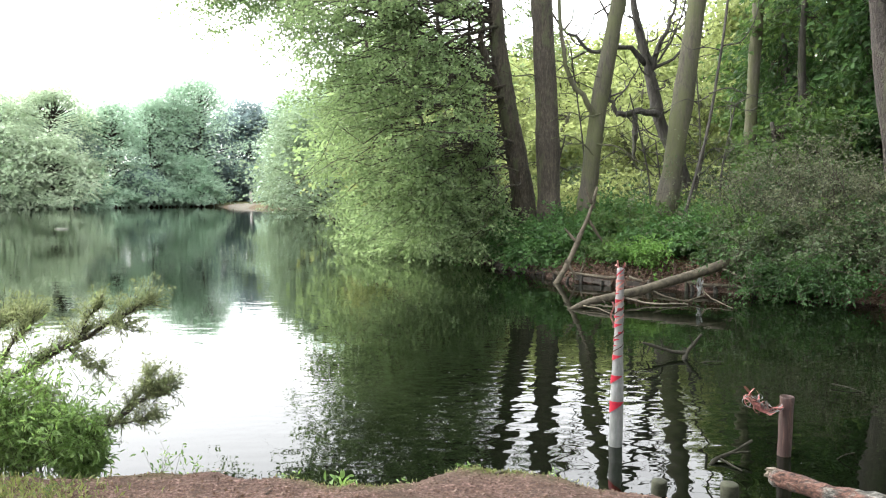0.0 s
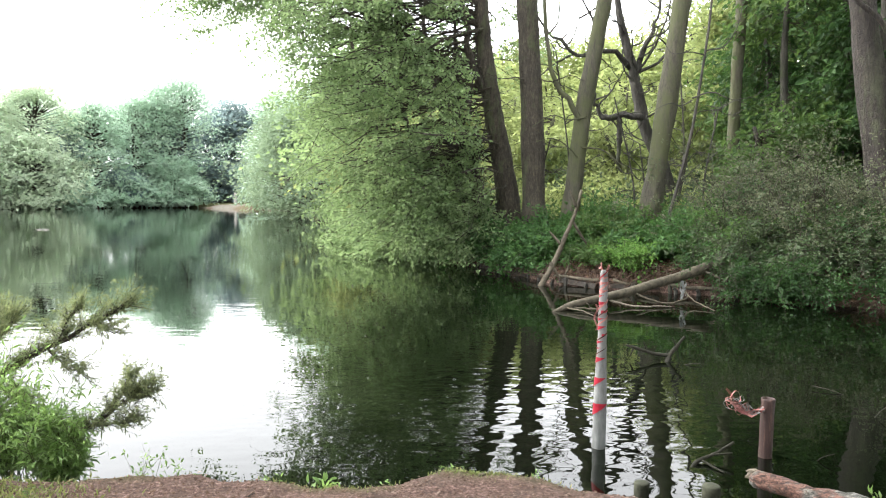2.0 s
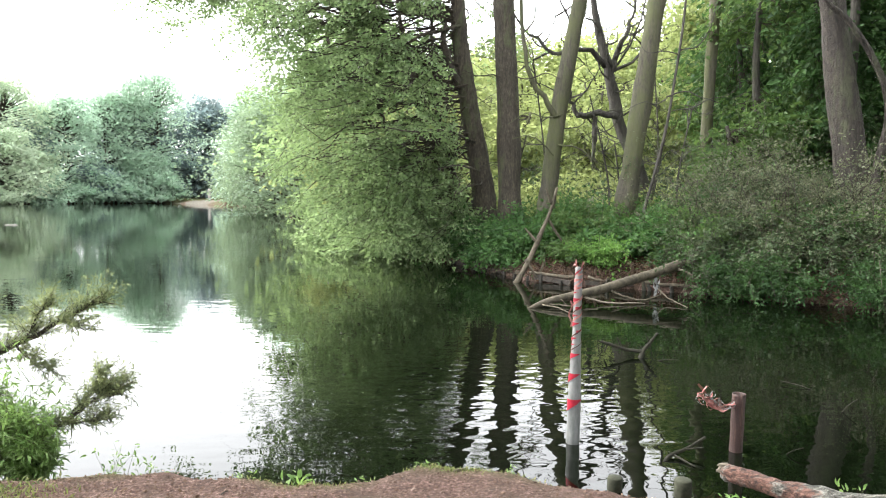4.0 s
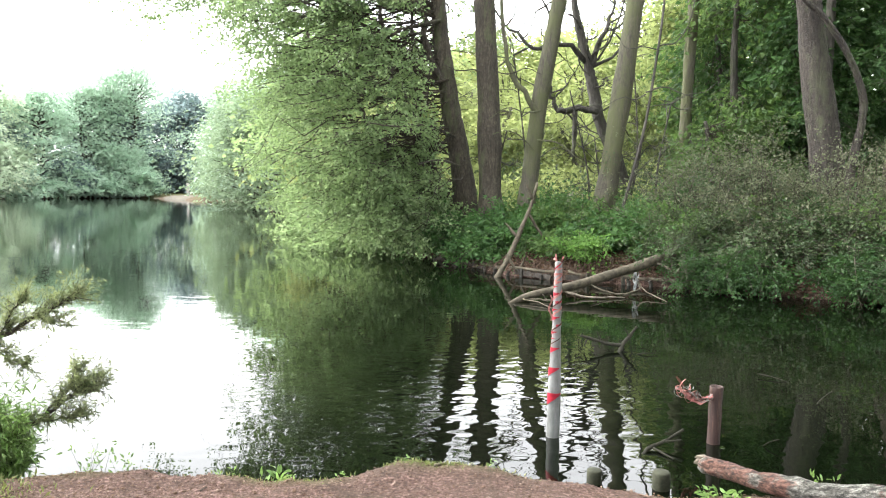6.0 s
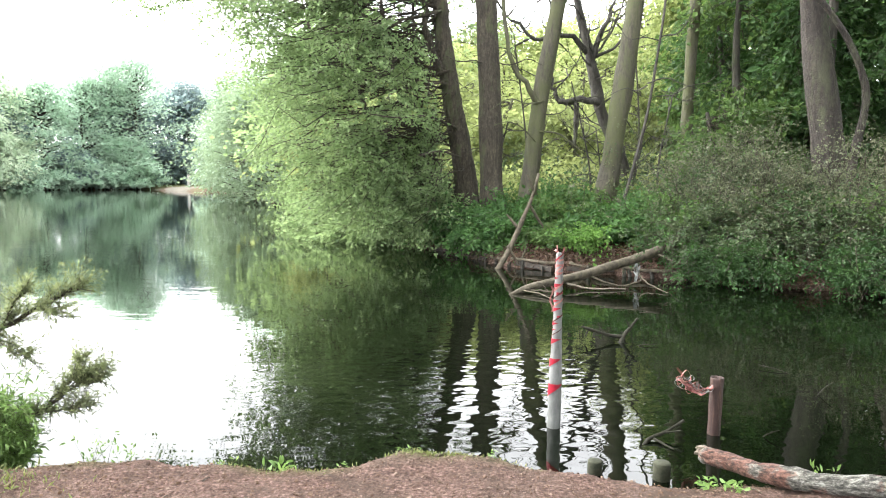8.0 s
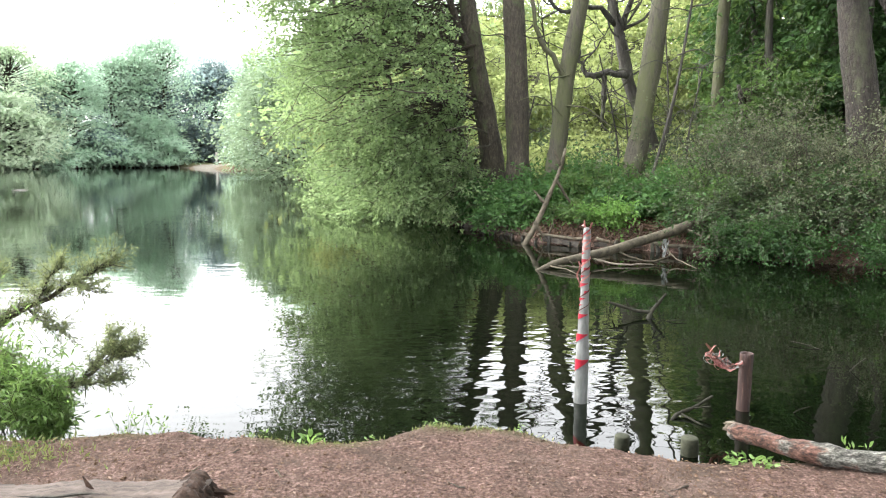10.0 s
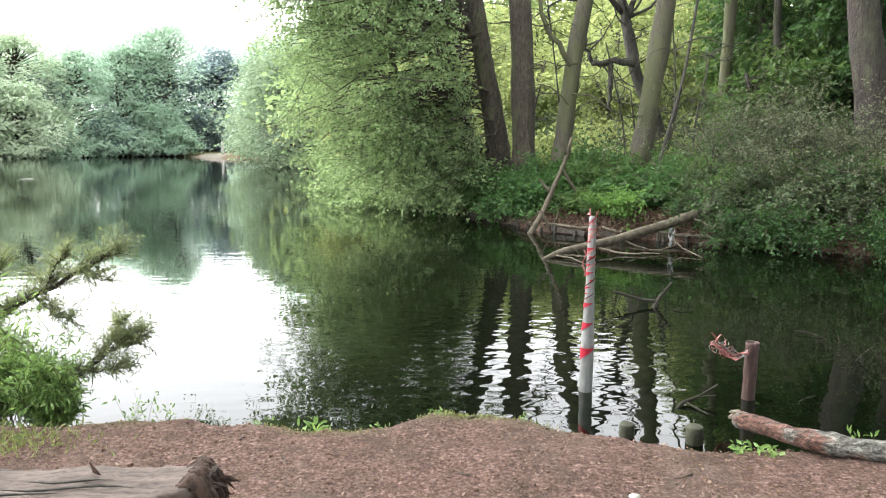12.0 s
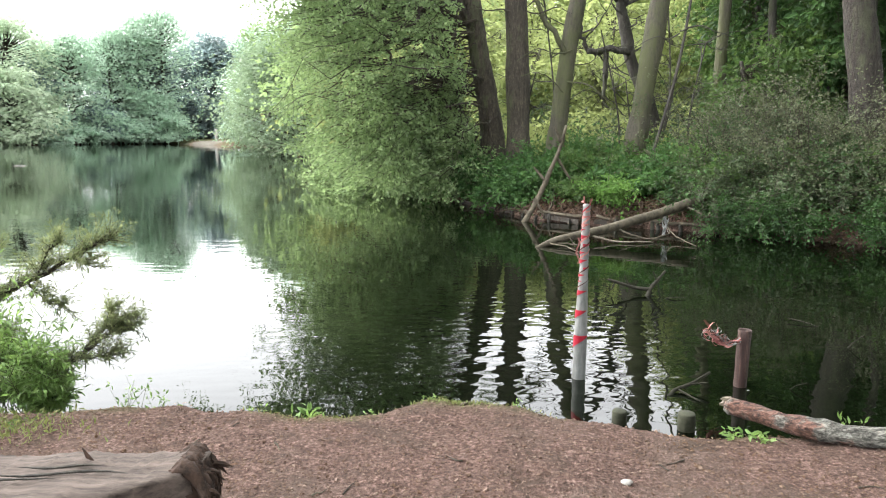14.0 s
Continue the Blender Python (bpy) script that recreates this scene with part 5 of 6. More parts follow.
for z0, tall, mat in [(0.765, 0.01, RUSTWOOD), (0.87, 0.01, RUSTWOOD), (0.99, 0.012, TAPEPINK), (1.055, 0.01, RUSTWOOD), (1.115, 0.014, TAPEPINK), (1.25, 0.014, TAPEPINK), (1.345, 0.016, TAPERED)]:
    # narrow folds that climb round the pole
    g, m = Geo(), 14
    u = np.linspace(0, 1, m)
    aa = np.radians(172 + 180 * u)
    mid = z0 + 0.08 * (u - 0.5)
    half = 1.15 * tall * (0.55 + 0.45 * u * (1 if int(z0 * 100) % 2 else -1) + 0.225)
    rows = []
    for k_ in (-1, 0, 1):
        z = mid + half * k_ * 0.6
        rr = pole_radius(z) * (1.08 if k_ else 1.12) + 0.002
        rows.append(pole_centre(z) + rr[:, None] * np.stack([np.cos(aa), np.sin(aa), 0 * aa], -1))
    g.put(np.concatenate(rows), [[i * m + j, i * m + j + 1, i * m + m + j + 1, i * m + m + j] for i in range(2) for j in range(m - 1)])
    part("red_fold", g, mat, winding, "dark red fold of the tape", smooth=True)
g = Geo()
for i in range(8):
    a = r.uniform(0, 6.28)
    p = np.array([pole_centre(1.36) + np.array([math.cos(a) * (0.012 + 0.03 * s), math.sin(a) * (0.012 + 0.03 * s), r.uniform(0.02, 0.07) * s]) for s in np.linspace(0, 1, 4)])
    w = np.array([0.006 * math.sin(a), -0.006 * math.cos(a), 0.003])
    g.put(np.stack([p - w, p + w], 1).reshape(-1, 3), [[2 * j, 2 * j + 1, 2 * j + 3, 2 * j + 2] for j in range(3)])
part("torn_end", g, TAPEPINK, winding, "frayed reddish tape end")
g = Geo()
p = np.array([(1.305 - 0.05 + 0.012 * math.sin(s * 9), 5.5, 1.12 - 0.2 * s) for s in np.linspace(0, 1, 8)])
w = np.array([0.008, 0.004, 0])
g.put(np.stack([p - w, p + w], 1).reshape(-1, 3), [[2 * j, 2 * j + 1, 2 * j + 3, 2 * j + 2] for j in range(7)])
part("loose_strip", g, TAPEPINK, winding, "loose hanging strip of tape")

def post_wood():
    m, t, p = nodes_of("stained_post_wood")
    fine = grain(t, place_of(t, (1, 1, 0.05)), 90, 8, 0.75)
    patch = grain(t, place_of(t, (2.2, 2.2, 0.3)), 11, 6, 0.65)
    red = ramp(t, fine, [(0.3, (0.012, 0.005, 0.004)), (0.7, (0.05, 0.018, 0.013))])
    pale = ramp(t, fine, [(0.3, (0.028, 0.014, 0.01)), (0.7, (0.115, 0.062, 0.045))])
    t.links.new(blend(t, ramp(t, patch, [(0.53, (0, 0, 0)), (0.64, (0.9, 0.9, 0.9))]), red, pale), p.inputs["Base Color"])
    p.inputs["Roughness"].default_value = 0.6
    relief(t, p, fine, 0.8, 0.012)
    return m


pile = thing("mooring_post", (2.5, 5.33, 0), "short red-brown wooden post with hollow top in the water", "post")
g = Geo()
ring = []
for z, rr in [(-0.6, 0.052), (-0.05, 0.051), (0.02, 0.049), (0.08, 0.048), (0.15, 0.0465), (0.22, 0.047), (0.29, 0.046), (0.35, 0.047), (0.415, 0.049), (0.437, 0.05), (0.443, 0.047), (0.438, 0.039), (0.40, 0.036), (0.33, 0.033), (0.33, 0.002)]:
    lump = 1 + 0.04 * np.sin(ang * 2 + z * 8) + 0.03 * np.sin(ang * 5 + z * 23) + 0.03 * np.sin(ang * 9 + z * 5)
    ring.append(np.array([2.5 + 0.02 * z, 5.33, z]) + rr * lump[:, None] * np.stack([np.cos(ang), np.sin(ang), 0 * ang], -1))
g.put(np.concatenate(ring), np.concatenate([np.stack([i * 20 + s_, i * 20 + (s_ + 1) % 20, i * 20 + 20 + (s_ + 1) % 20, i * 20 + 20 + s_], -1) for s_ in [np.arange(20)] for i in range(len(ring) - 1)]))
shaft = part("shaft", g, post_wood(), pile, smooth=True)
for mat, count, lab in ((TAPEPINK, 9, "faded red tape tied to the post"), (TAPEWHITE, 7, "crumpled white tape tied to the post"), (RUSTWOOD, 5, "splintered brown wood fibre")):
    for i in range(count):
        reach, drop = r.uniform(0.1, 0.3), r.normal(-0.02, 0.03)
        u = np.linspace(0, 1, 9)
        p = np.stack([2.455 - reach * u, 5.29 + 0.02 * np.sin(u * 7 + i) + 0.012 * r.normal(), 0.375 + drop * u - 0.03 * np.sin(u * 3.1) + 0.42 * reach * u ** 2 + 0.012 * np.sin(u * 13 + i * 2)], -1)
        tw_ = u * r.uniform(4, 9) + i
        w = np.stack([0.2 * np.sin(tw_), np.cos(tw_), np.sin(tw_)], -1) * r.uniform(0.004, 0.016)
        kn = Geo().put(np.stack([p - w, p + w], 1).reshape(-1, 3), [[2 * j, 2 * j + 1, 2 * j + 3, 2 * j + 2] for j in range(8)])
        part("tape_scrap", kn, mat, shaft, lab)
    for i in range(4 if mat is not RUSTWOOD else 0):
        # crumpled loops
        c = np.array([2.44 - r.uniform(0.03, 0.26), 5.27 + r.normal(0, 0.015), 0.37 + r.normal(0, 0.02)])
        c[2] += 0.25 * (2.44 - c[0])
        u = np.linspace(0, 2 * np.pi, 13)
        rad = r.uniform(0.02, 0.045)
        p = c + np.stack([rad * np.cos(u) * r.uniform(0.5, 1.1), 0.4 * rad * np.sin(2 * u + i), rad * np.sin(u)], -1)
        w = np.stack([0.3 * np.sin(u), np.cos(u), 0.4 * np.cos(2 * u)], -1) * r.uniform(0.004, 0.009)
        kn = Geo().put(np.stack([p - w, p + w], 1).reshape(-1, 3), [[2 * j, 2 * j + 1, 2 * j + 3, 2 * j + 2] for j in range(12)])
        part("tape_loop", kn, mat, shaft, lab)


def stake(x, y, top, rad, seed, lean=0.0):
    q = np.random.default_rng(seed)
    t = thing("bank_stake", (x, y, 0), "short mossy wooden stake at the foot of the bank", "stake", "stakes at the bank edge")
    g = Geo().tube(np.array([(x, y, -0.5), (x, y, -0.1), (x + lean * 0.5, y, top * 0.5), (x + lean, y, top - 0.008), (x + lean, y, top)]), np.array([rad, rad, rad, rad, rad * 0.9]), 14, 0.03, q, capped=True)
    part("shaft", g, STAKEWOOD, t, smooth=True)
    return t


stake(1.37, 4.62, 0.09, 0.05, 1)
stake(1.775, 4.5, 0.115, 0.057, 2)
tw = thing("branch_in_water", (2.84, 8.62, 0), "dark forked branch sticking out of the water", "branch")
for pts, a in [([(2.72, 8.4, -0.1), (2.84, 8.62, 0.02), (2.93, 8.66, 0.13), (3.06, 8.7, 0.27)], 0.034), ([(2.88, 8.64, 0.05), (2.7, 8.66, 0.07), (2.5, 8.68, 0.13), (2.36, 8.7, 0.17)], 0.027), ([(2.6, 8.68, 0.12), (2.56, 8.68, 0.22)], 0.014), ([(2.95, 8.67, 0.16), (2.9, 8.66, 0.27)], 0.012), ([(2.95, 8.4, -0.01), (3.05, 8.36, 0.02), (3.2, 8.35, 0.015)], 0.009), ([(2.45, 8.69, 0.14), (2.4, 8.66, 0.05)], 0.012)]:
    part("twig", Geo().tube(smooth_line(pts, 9), np.linspace(a, a * 0.5, 9), 8, 0.14, r, tip=True), DARKWET, tw, smooth=True)
sk = thing("stick_in_water", (1.9, 5.2, 0), "thin forked stick rising from the water", "stick")
for pts, a in [([(1.84, 5.1, -0.03), (1.95, 5.2, 0.02), (2.1, 5.26, 0.05), (2.25, 5.3, 0.12)], 0.017), ([(2.08, 5.25, 0.045), (2.2, 5.2, 0.075)], 0.008), ([(1.98, 5.2, 0.02), (2.06, 5.0, 0.005)], 0.009)]:
    part("twig", Geo().tube(smooth_line(pts, 8), np.linspace(a, a * 0.6, 8), 8, 0.12, r, tip=True), DARKWET, sk, smooth=True)
for pts, a in [([(3.88, 7.3, 0.03), (4.0, 7.15, 0.02), (4.12, 7.0, -0.02)], 0.011), ([(2.83, 5.25, -0.02), (2.88, 5.23, 0.03), (2.95, 5.2, 0.065)], 0.009), ([(3.9, 6.3, -0.02), (3.98, 6.32, 0.05), (4.06, 6.3, 0.12)], 0.012)]:
    single("stick_in_water", Geo().tube(smooth_line(pts, 7), np.linspace(a * 0.6, a * 0.4, 7), 6, 0.07, r, tip=True), DARKWET, "thin stick poking out of the dark water", "stick", "sticks in the water")


# ---- the near bank ----
r = np.random.default_rng(73)
nl = thing("bank_log", (2.2, 3.95, 0.25), "barkless reddish and grey log lying along the bank edge", "log")
line = smooth_line([(1.83, 4.07, 0.335), (1.96, 3.97, 0.32), (2.11, 3.85, 0.3), (2.3, 3.74, 0.29), (2.52, 3.66, 0.29), (3.0, 3.52, 0.29), (3.7, 3.3, 0.3)], 34)
g = Geo().tube(line, np.interp(np.linspace(0, 1, 34), [0, 0.03, 0.2, 0.4, 1], [0.036, 0.046, 0.05, 0.054, 0.066]) * (1 + 0.05 * np.sin(np.arange(34) * 1.3) + 0.04 * r.normal(0, 1, 34)), 18, 0.1, r, capped=True)


def log_wood():
    m, t, p = nodes_of("peeled_log")
    v = place_of(t, (0.25, 1, 1))
    fine, patch = grain(t, v, 55, 9, 0.75), grain(t, place_of(t, (0.6, 1, 1)), 7.5, 6, 0.65)
    red = ramp(t, fine, [(0.4, (0.02, 0.01, 0.007)), (0.5, (0.11, 0.05, 0.035)), (0.62, (0.25, 0.13, 0.095))])
    grey = ramp(t, fine, [(0.4, (0.018, 0.018, 0.014)), (0.52, (0.12, 0.115, 0.1)), (0.63, (0.36, 0.36, 0.32))])
    sep = t.nodes.new("ShaderNodeSeparateXYZ")
    t.links.new(place_of(t), sep.inputs["Vector"])
    along = add(t, "ShaderNodeMapRange")
    for key, v in (("From Min", -0.2), ("From Max", 0.7), ("To Min", -0.02), ("To Max", 0.14)):
        along.inputs[key].default_value = v
    t.links.new(sep.outputs["X"], along.inputs["Value"])
    mixed = t.nodes.new("ShaderNodeMath")
    t.links.new(patch, mixed.inputs[0])
    t.links.new(along.outputs["Result"], mixed.inputs[1])
    t.links.new(blend(t, ramp(t, mixed.outputs[0], [(0.47, (0, 0, 0)), (0.55, (1, 1, 1))]), red, grey), p.inputs["Base Color"])
    p.inputs["Roughness"].default_value = 0.8
    relief(t, p, fine, 1.0, 0.03)
    return m


part("stem", g, log_wood(), nl, smooth=True)
g = Geo()
for i in range(14):
    a = r.uniform(0, 6.28)
    c = np.array([1.83, 4.07, 0.335]) + 0.034 * np.array([0, math.cos(a), math.sin(a)]) * r.uniform(0.4, 1.1)
    g.tube(np.array([c + np.array([0.03, 0, 0]), c, c + np.array([-r.uniform(0.005, 0.025), 0, r.normal(0, 0.004)])]), np.array([0.012, 0.011, 0.003]), 5)
part("splintered_end", g, PALEWOOD, nl, "pale splintered broken end")

bench = thing("log_bench", (-1.5, 2.55, 0.25), "weathered split-log bench with cracked grey seat and torn bark end", "bench")
g = Geo()
xs = np.linspace(-0.8, -2.6, 70)
ring = []
for i, x in enumerate(xs):
    rough = wob(np.array([x * 1.0]), np.array([1.0]), 9, 21)[0]
    cap = min(1.0, 0.93 + 0.07 * i)
    prof = [(0.2, 0.0), (0.185, 0.012), (0.09, 0.016), (0.03, 0.006), (-0.02, 0.012), (-0.11, 0.011), (-0.196, 0.004), (-0.206, -0.012), (-0.2, -0.09), (-0.15, -0.17), (-0.05, -0.21), (0.06, -0.21), (0.16, -0.16), (0.205, -0.07)]
    off = 0.045 * math.sin(x * 2.3) + 0.02 * rough
    ring.append([(x + 0.03 * math.sin(7 * j + 1) * (i == 0), 2.56 + off * 0.4 + a * cap * (1 + 0.03 * r.normal()) * (1.0 if a > 0 else float(np.interp(x, [-1.15, -0.8], [1.0, 0.04]))), 0.655 + b * cap + 0.008 * rough + 0.0035 * r.normal()) for j, (a, b) in enumerate(prof)])
ring.append([tuple(np.array(ring[-1]).mean(0) * 0.98 + np.array(p) * 0.02) for p in ring[-1]])
ring.insert(0, [tuple(np.array(ring[0]).mean(0) * 0.98 + np.array(p) * 0.02) for p in ring[0]])
s = np.arange(14)
g.put(np.array(ring), np.concatenate([np.stack([i * 14 + s, i * 14 + (s + 1) % 14, i * 14 + 14 + (s + 1) % 14, i * 14 + 14 + s], -1) for i in range(len(ring) - 1)]))
seat = part("seat", g, GREYWOOD, bench, smooth=True)
g = Geo()
for i in range(64):
    # bark fibres that curl over the end and hang down
    y0 = r.uniform(2.56, 2.76)
    out, drop = r.uniform(0.02, 0.075), r.uniform(0.05, 0.15)
    ln = smooth_line([(-0.87 + r.normal(0, 0.012), y0, 0.662), (-0.82, y0 - 0.004, 0.676 + r.normal(0, 0.006)), (-0.79 + 0.5 * out, y0 - 0.02, 0.65 - 0.3 * drop), (-0.79 + out, y0 - 0.05 + r.normal(0, 0.03), 0.64 - drop)], 9)
    g.tube(ln + r.normal(0, 0.005, (9, 3)), np.array([0.004, 0.008, 0.01, 0.01, 0.009, 0.008, 0.007, 0.005, 0.002]) * r.uniform(0.8, 2.0), 7, 0.25, r, tip=True)
g.tube(smooth_line([(-0.86, 2.6, 0.6), (-0.8, 2.62, 0.56), (-0.77, 2.62, 0.48)], 8), np.array([0.05, 0.07, 0.075, 0.075, 0.07, 0.06, 0.05, 0.03]), 12, 0.1, r, tip=True)
for i in range(16):
    a = r.uniform(-0.4, 3.5)
    c = np.array([-0.76 + r.normal(0, 0.03), 2.64 + 0.1 * math.cos(a) * r.uniform(0.6, 1.1), 0.6 + 0.06 * math.sin(a) * r.uniform(0.6, 1.0)])
    d = np.array([r.uniform(0.01, 0.035), r.normal(0, 0.01), r.normal(-0.01, 0.012)])
    part("bark_shred", Geo().tube(np.array([c - d, c + np.array([0, 0, 0.006]), c + d]), np.array([0.01, 0.008, 0.002]), 5), ENDBARK, seat)
part("torn_bark", g, ENDBARK, seat, "dark torn bark end", smooth=True, kind="stuff")
for x in (-1.25, -2.3):
    part("leg", Geo().tube(np.array([(x, 2.56, 0.1), (x, 2.56, 0.28), (x, 2.56, 0.46)]), np.array([0.13, 0.125, 0.13]), 12, 0.04, r, capped=True), BARK_BROWN, bench, smooth=True)
g = Geo().tube(np.array([(-1.2, 2.67, 0.655), (-1.215, 2.675, 0.68), (-1.235, 2.68, 0.715)]), np.array([0.013, 0.009, 0.002]), 7, 0.25, r)
part("splinter", g, ENDBARK, seat, "upstanding dark splinter")
for i, (y0, ln) in enumerate([(2.545, 0.5), (2.6, 0.3), (2.5, 0.85)]):
    c = Geo()
    x0 = -1.02 - 0.12 * i
    p = np.array([(x0 - ln * u, y0 + 0.012 * math.sin(u * 7 + i), 0.676 + 0.004 * math.sin(5 * u)) for u in np.linspace(0, 1, 9)])
    c.tube(p, np.array([0.001, 0.004, 0.006, 0.006, 0.005, 0.006, 0.005, 0.003, 0.001]), 5)
    part("crack", c, BARK_DEAD, seat, "dark crack in the grain")

# stone and litter on the soil
g = Geo()
p = np.array([(-0.028, 0, 0), (0.028, 0, 0)])
ring = [np.array([1.01, 3.24, height_at(1.01, 3.24) + z]) + rr * (1 + 0.12 * np.sin(ang * 3 + z * 60))[:, None] * np.stack([np.cos(ang), 0.7 * np.sin(ang), 0 * ang], -1) for z, rr in ((-0.005, 0.02), (0.006, 0.028), (0.014, 0.026), (0.02, 0.016), (0.022, 0.002))]
s = np.arange(20)
g.put(np.concatenate(ring), np.concatenate([np.stack([i * 20 + s, i * 20 + (s + 1) % 20, i * 20 + 20 + (s + 1) % 20, i * 20 + 20 + s], -1) for i in range(4)]))
single("pebble", g, FARPOST, "small whitish pebble lying on the soil", "pebble", smooth=True)
x, y = r.uniform(-3.6, 3.8, 42000), r.uniform(2.0, 4.5, 42000)
ok = shore_distance(x, y) > 0.04
pos = np.stack([x, y, ground_height(x, y) + 0.004], -1)[ok]
g = Geo().leaves(pos, r.normal(0, 1, pos.shape) * np.array([1, 1, 0.25]), np.array([0, 0, 1.0]) + r.normal(0, 0.45, pos.shape), 0.005 + 0.018 * r.random(len(pos)) ** 2.6, 0.6)
n = 1100
x, y = r.uniform(-3.4, 3.6, n), r.uniform(2.0, 4.4, n)
ok = shore_distance(x, y) > 0.06
pos = np.stack([x, y, ground_height(x, y) + 0.008], -1)[ok]
g.leaves(pos, r.normal(0, 1, pos.shape) * np.array([1, 1, 0.15]), np.array([0, 0, 1.0]) + r.normal(0, 0.35, pos.shape), r.uniform(0.016, 0.045, len(pos)), 0.3)
# small bits of bark and wood with some thickness
n = 1500
x, y = r.uniform(-2.6, 3.0, n), r.uniform(2.1, 4.3, n)
ok = shore_distance(x, y) > 0.08
for px, py, pz in zip(x[ok], y[ok], ground_height(x, y)[ok]):
    ln = 0.007 + 0.02 * r.random() ** 2.5
    g.box((px, py, pz + 0.003), (ln, ln * r.uniform(0.3, 0.7), ln * r.uniform(0.2, 0.4)), r.uniform(0, 3.14), r.normal(0, 0.25), ln * 0.07, r)
single("soil_litter", g, LITTER, "wood chips and crumbs scattered over the soil", "litter", kind="stuff", base=(0, 0, 0))

# the leaning bough and the shrub at the water's edge
bo = thing("leaning_bough", (-3.5, 5.2, 0.3), "leaning bough with tufts of olive green leaves over the water", "bough")
def tufted(lines, r, leaf=0.031):
    """Stems with feathery side shoots that carry narrow leaves."""
    wood, green = Geo(), Geo()
    for pts, a, b in lines:
        line = smooth_line(pts, 16)
        line[1:-1] += r.normal(0, 0.006, (14, 3))
        wood.tube(line, np.linspace(a, b, 16), 8, 0.06, r, tip=True)
        long = np.linalg.norm(np.diff(line, axis=0), axis=1).sum()
        n = int(long / 0.0075)
        clump = r.uniform(0.05, 1.0, max(4, int(long / 0.1)))
        sN = np.clip(np.concatenate([r.choice(clump, n // 2) + r.normal(0, 0.03, n // 2), r.uniform(0.1, 1, n - n // 2)]), 0.03, 1.0)
        n = len(sN)
        base = np.stack([np.interp(sN * 15, np.arange(16), line[:, j]) for j in range(3)], -1)
        ahead = (line[-1] - line[0]) / np.linalg.norm(line[-1] - line[0])
        size = np.interp(sN, [0, 0.5, 1], [0.16, 0.27, 0.22]) * r.uniform(0.4, 1.25, n) * min(1.0, 0.55 + long * 0.4)
        off = r.normal(0, 0.4, (n, 3))
        d = ahead * 0.7 + off + np.array([0, 0, 0.42])
        d /= np.linalg.norm(d, axis=1, keepdims=True)
        twigs(wood, green, base, d, size, 19, leaf * 1.1, 0.8, 0.06, 0.2, r, 0.0022, 0.07, True, 0.15)
    return wood, green


w, gr = tufted([([(-3.9, 5.2, 0.25), (-3.19, 5.2, 0.58), (-2.82, 5.2, 0.79), (-2.42, 5.2, 1.0), (-2.1, 5.2, 1.15)], 0.035, 0.008),
                ([(-3.3, 5.15, 0.52), (-2.95, 5.0, 0.95), (-2.8, 5.0, 1.08)], 0.015, 0.006), ([(-3.5, 5.2, 0.5), (-3.2, 5.2, 0.95), (-3.0, 5.2, 1.1)], 0.015, 0.006),
                ([(-2.7, 5.2, 0.85), (-2.55, 5.1, 0.76), (-2.42, 5.1, 0.7)], 0.008, 0.003), ([(-2.62, 5.2, 0.9), (-2.5, 5.15, 1.08), (-2.42, 5.15, 1.15)], 0.008, 0.003), ([(-2.4, 5.2, 1.02), (-2.28, 5.1, 1.02), (-2.18, 5.1, 0.97)], 0.006, 0.003), ([(-3.1, 5.2, 0.62), (-2.95, 5.1, 0.58), (-2.8, 5.1, 0.5)], 0.008, 0.003)], r)
part("stem", w, TWIG, bo)
part("foliage", gr, NEEDLE, bo, kind="stuff")
bo = thing("leaning_bough", (-2.6, 4.75, 0.25), "smaller tufted bough rising beside the shrub", "bough")
w, gr = tufted([([(-2.7, 4.75, 0.15), (-2.37, 4.8, 0.33), (-2.09, 4.8, 0.5), (-1.92, 4.8, 0.66)], 0.022, 0.006), ([(-2.15, 4.8, 0.48), (-2.02, 4.78, 0.62), (-1.96, 4.78, 0.74)], 0.008, 0.004), ([(-2.02, 4.8, 0.58), (-1.9, 4.8, 0.6), (-1.82, 4.8, 0.64)], 0.008, 0.004), ([(-2.2, 4.8, 0.42), (-2.02, 4.76, 0.44), (-1.88, 4.74, 0.46)], 0.007, 0.003)], r)
part("stem", w, TWIG, bo)
part("foliage", gr, NEEDLE, bo, kind="stuff")
for i, (x, y, rad, tall) in enumerate([(-2.95, 4.66, 0.13, 0.66), (-2.68, 4.66, 0.12, 0.68), (-2.45, 4.64, 0.09, 0.56), (-3.25, 4.7, 0.15, 0.72), (-2.82, 4.74, 0.1, 0.62), (-2.3, 4.6, 0.06, 0.34), (-2.34, 4.68, 0.1, 0.5)]):
    shrub("waterside_shrub", x, y, rad, tall, SHRUBLEAF, 900 + i, "fresh green shrub with narrow leaves at the water's edge", 30, 36, 0.05, bare=0.3, group="shrubs at the water's edge", wide=0.24, flat=0.5, droop=0.02, bud=0.1, wood_mat=STEM, blades=True)


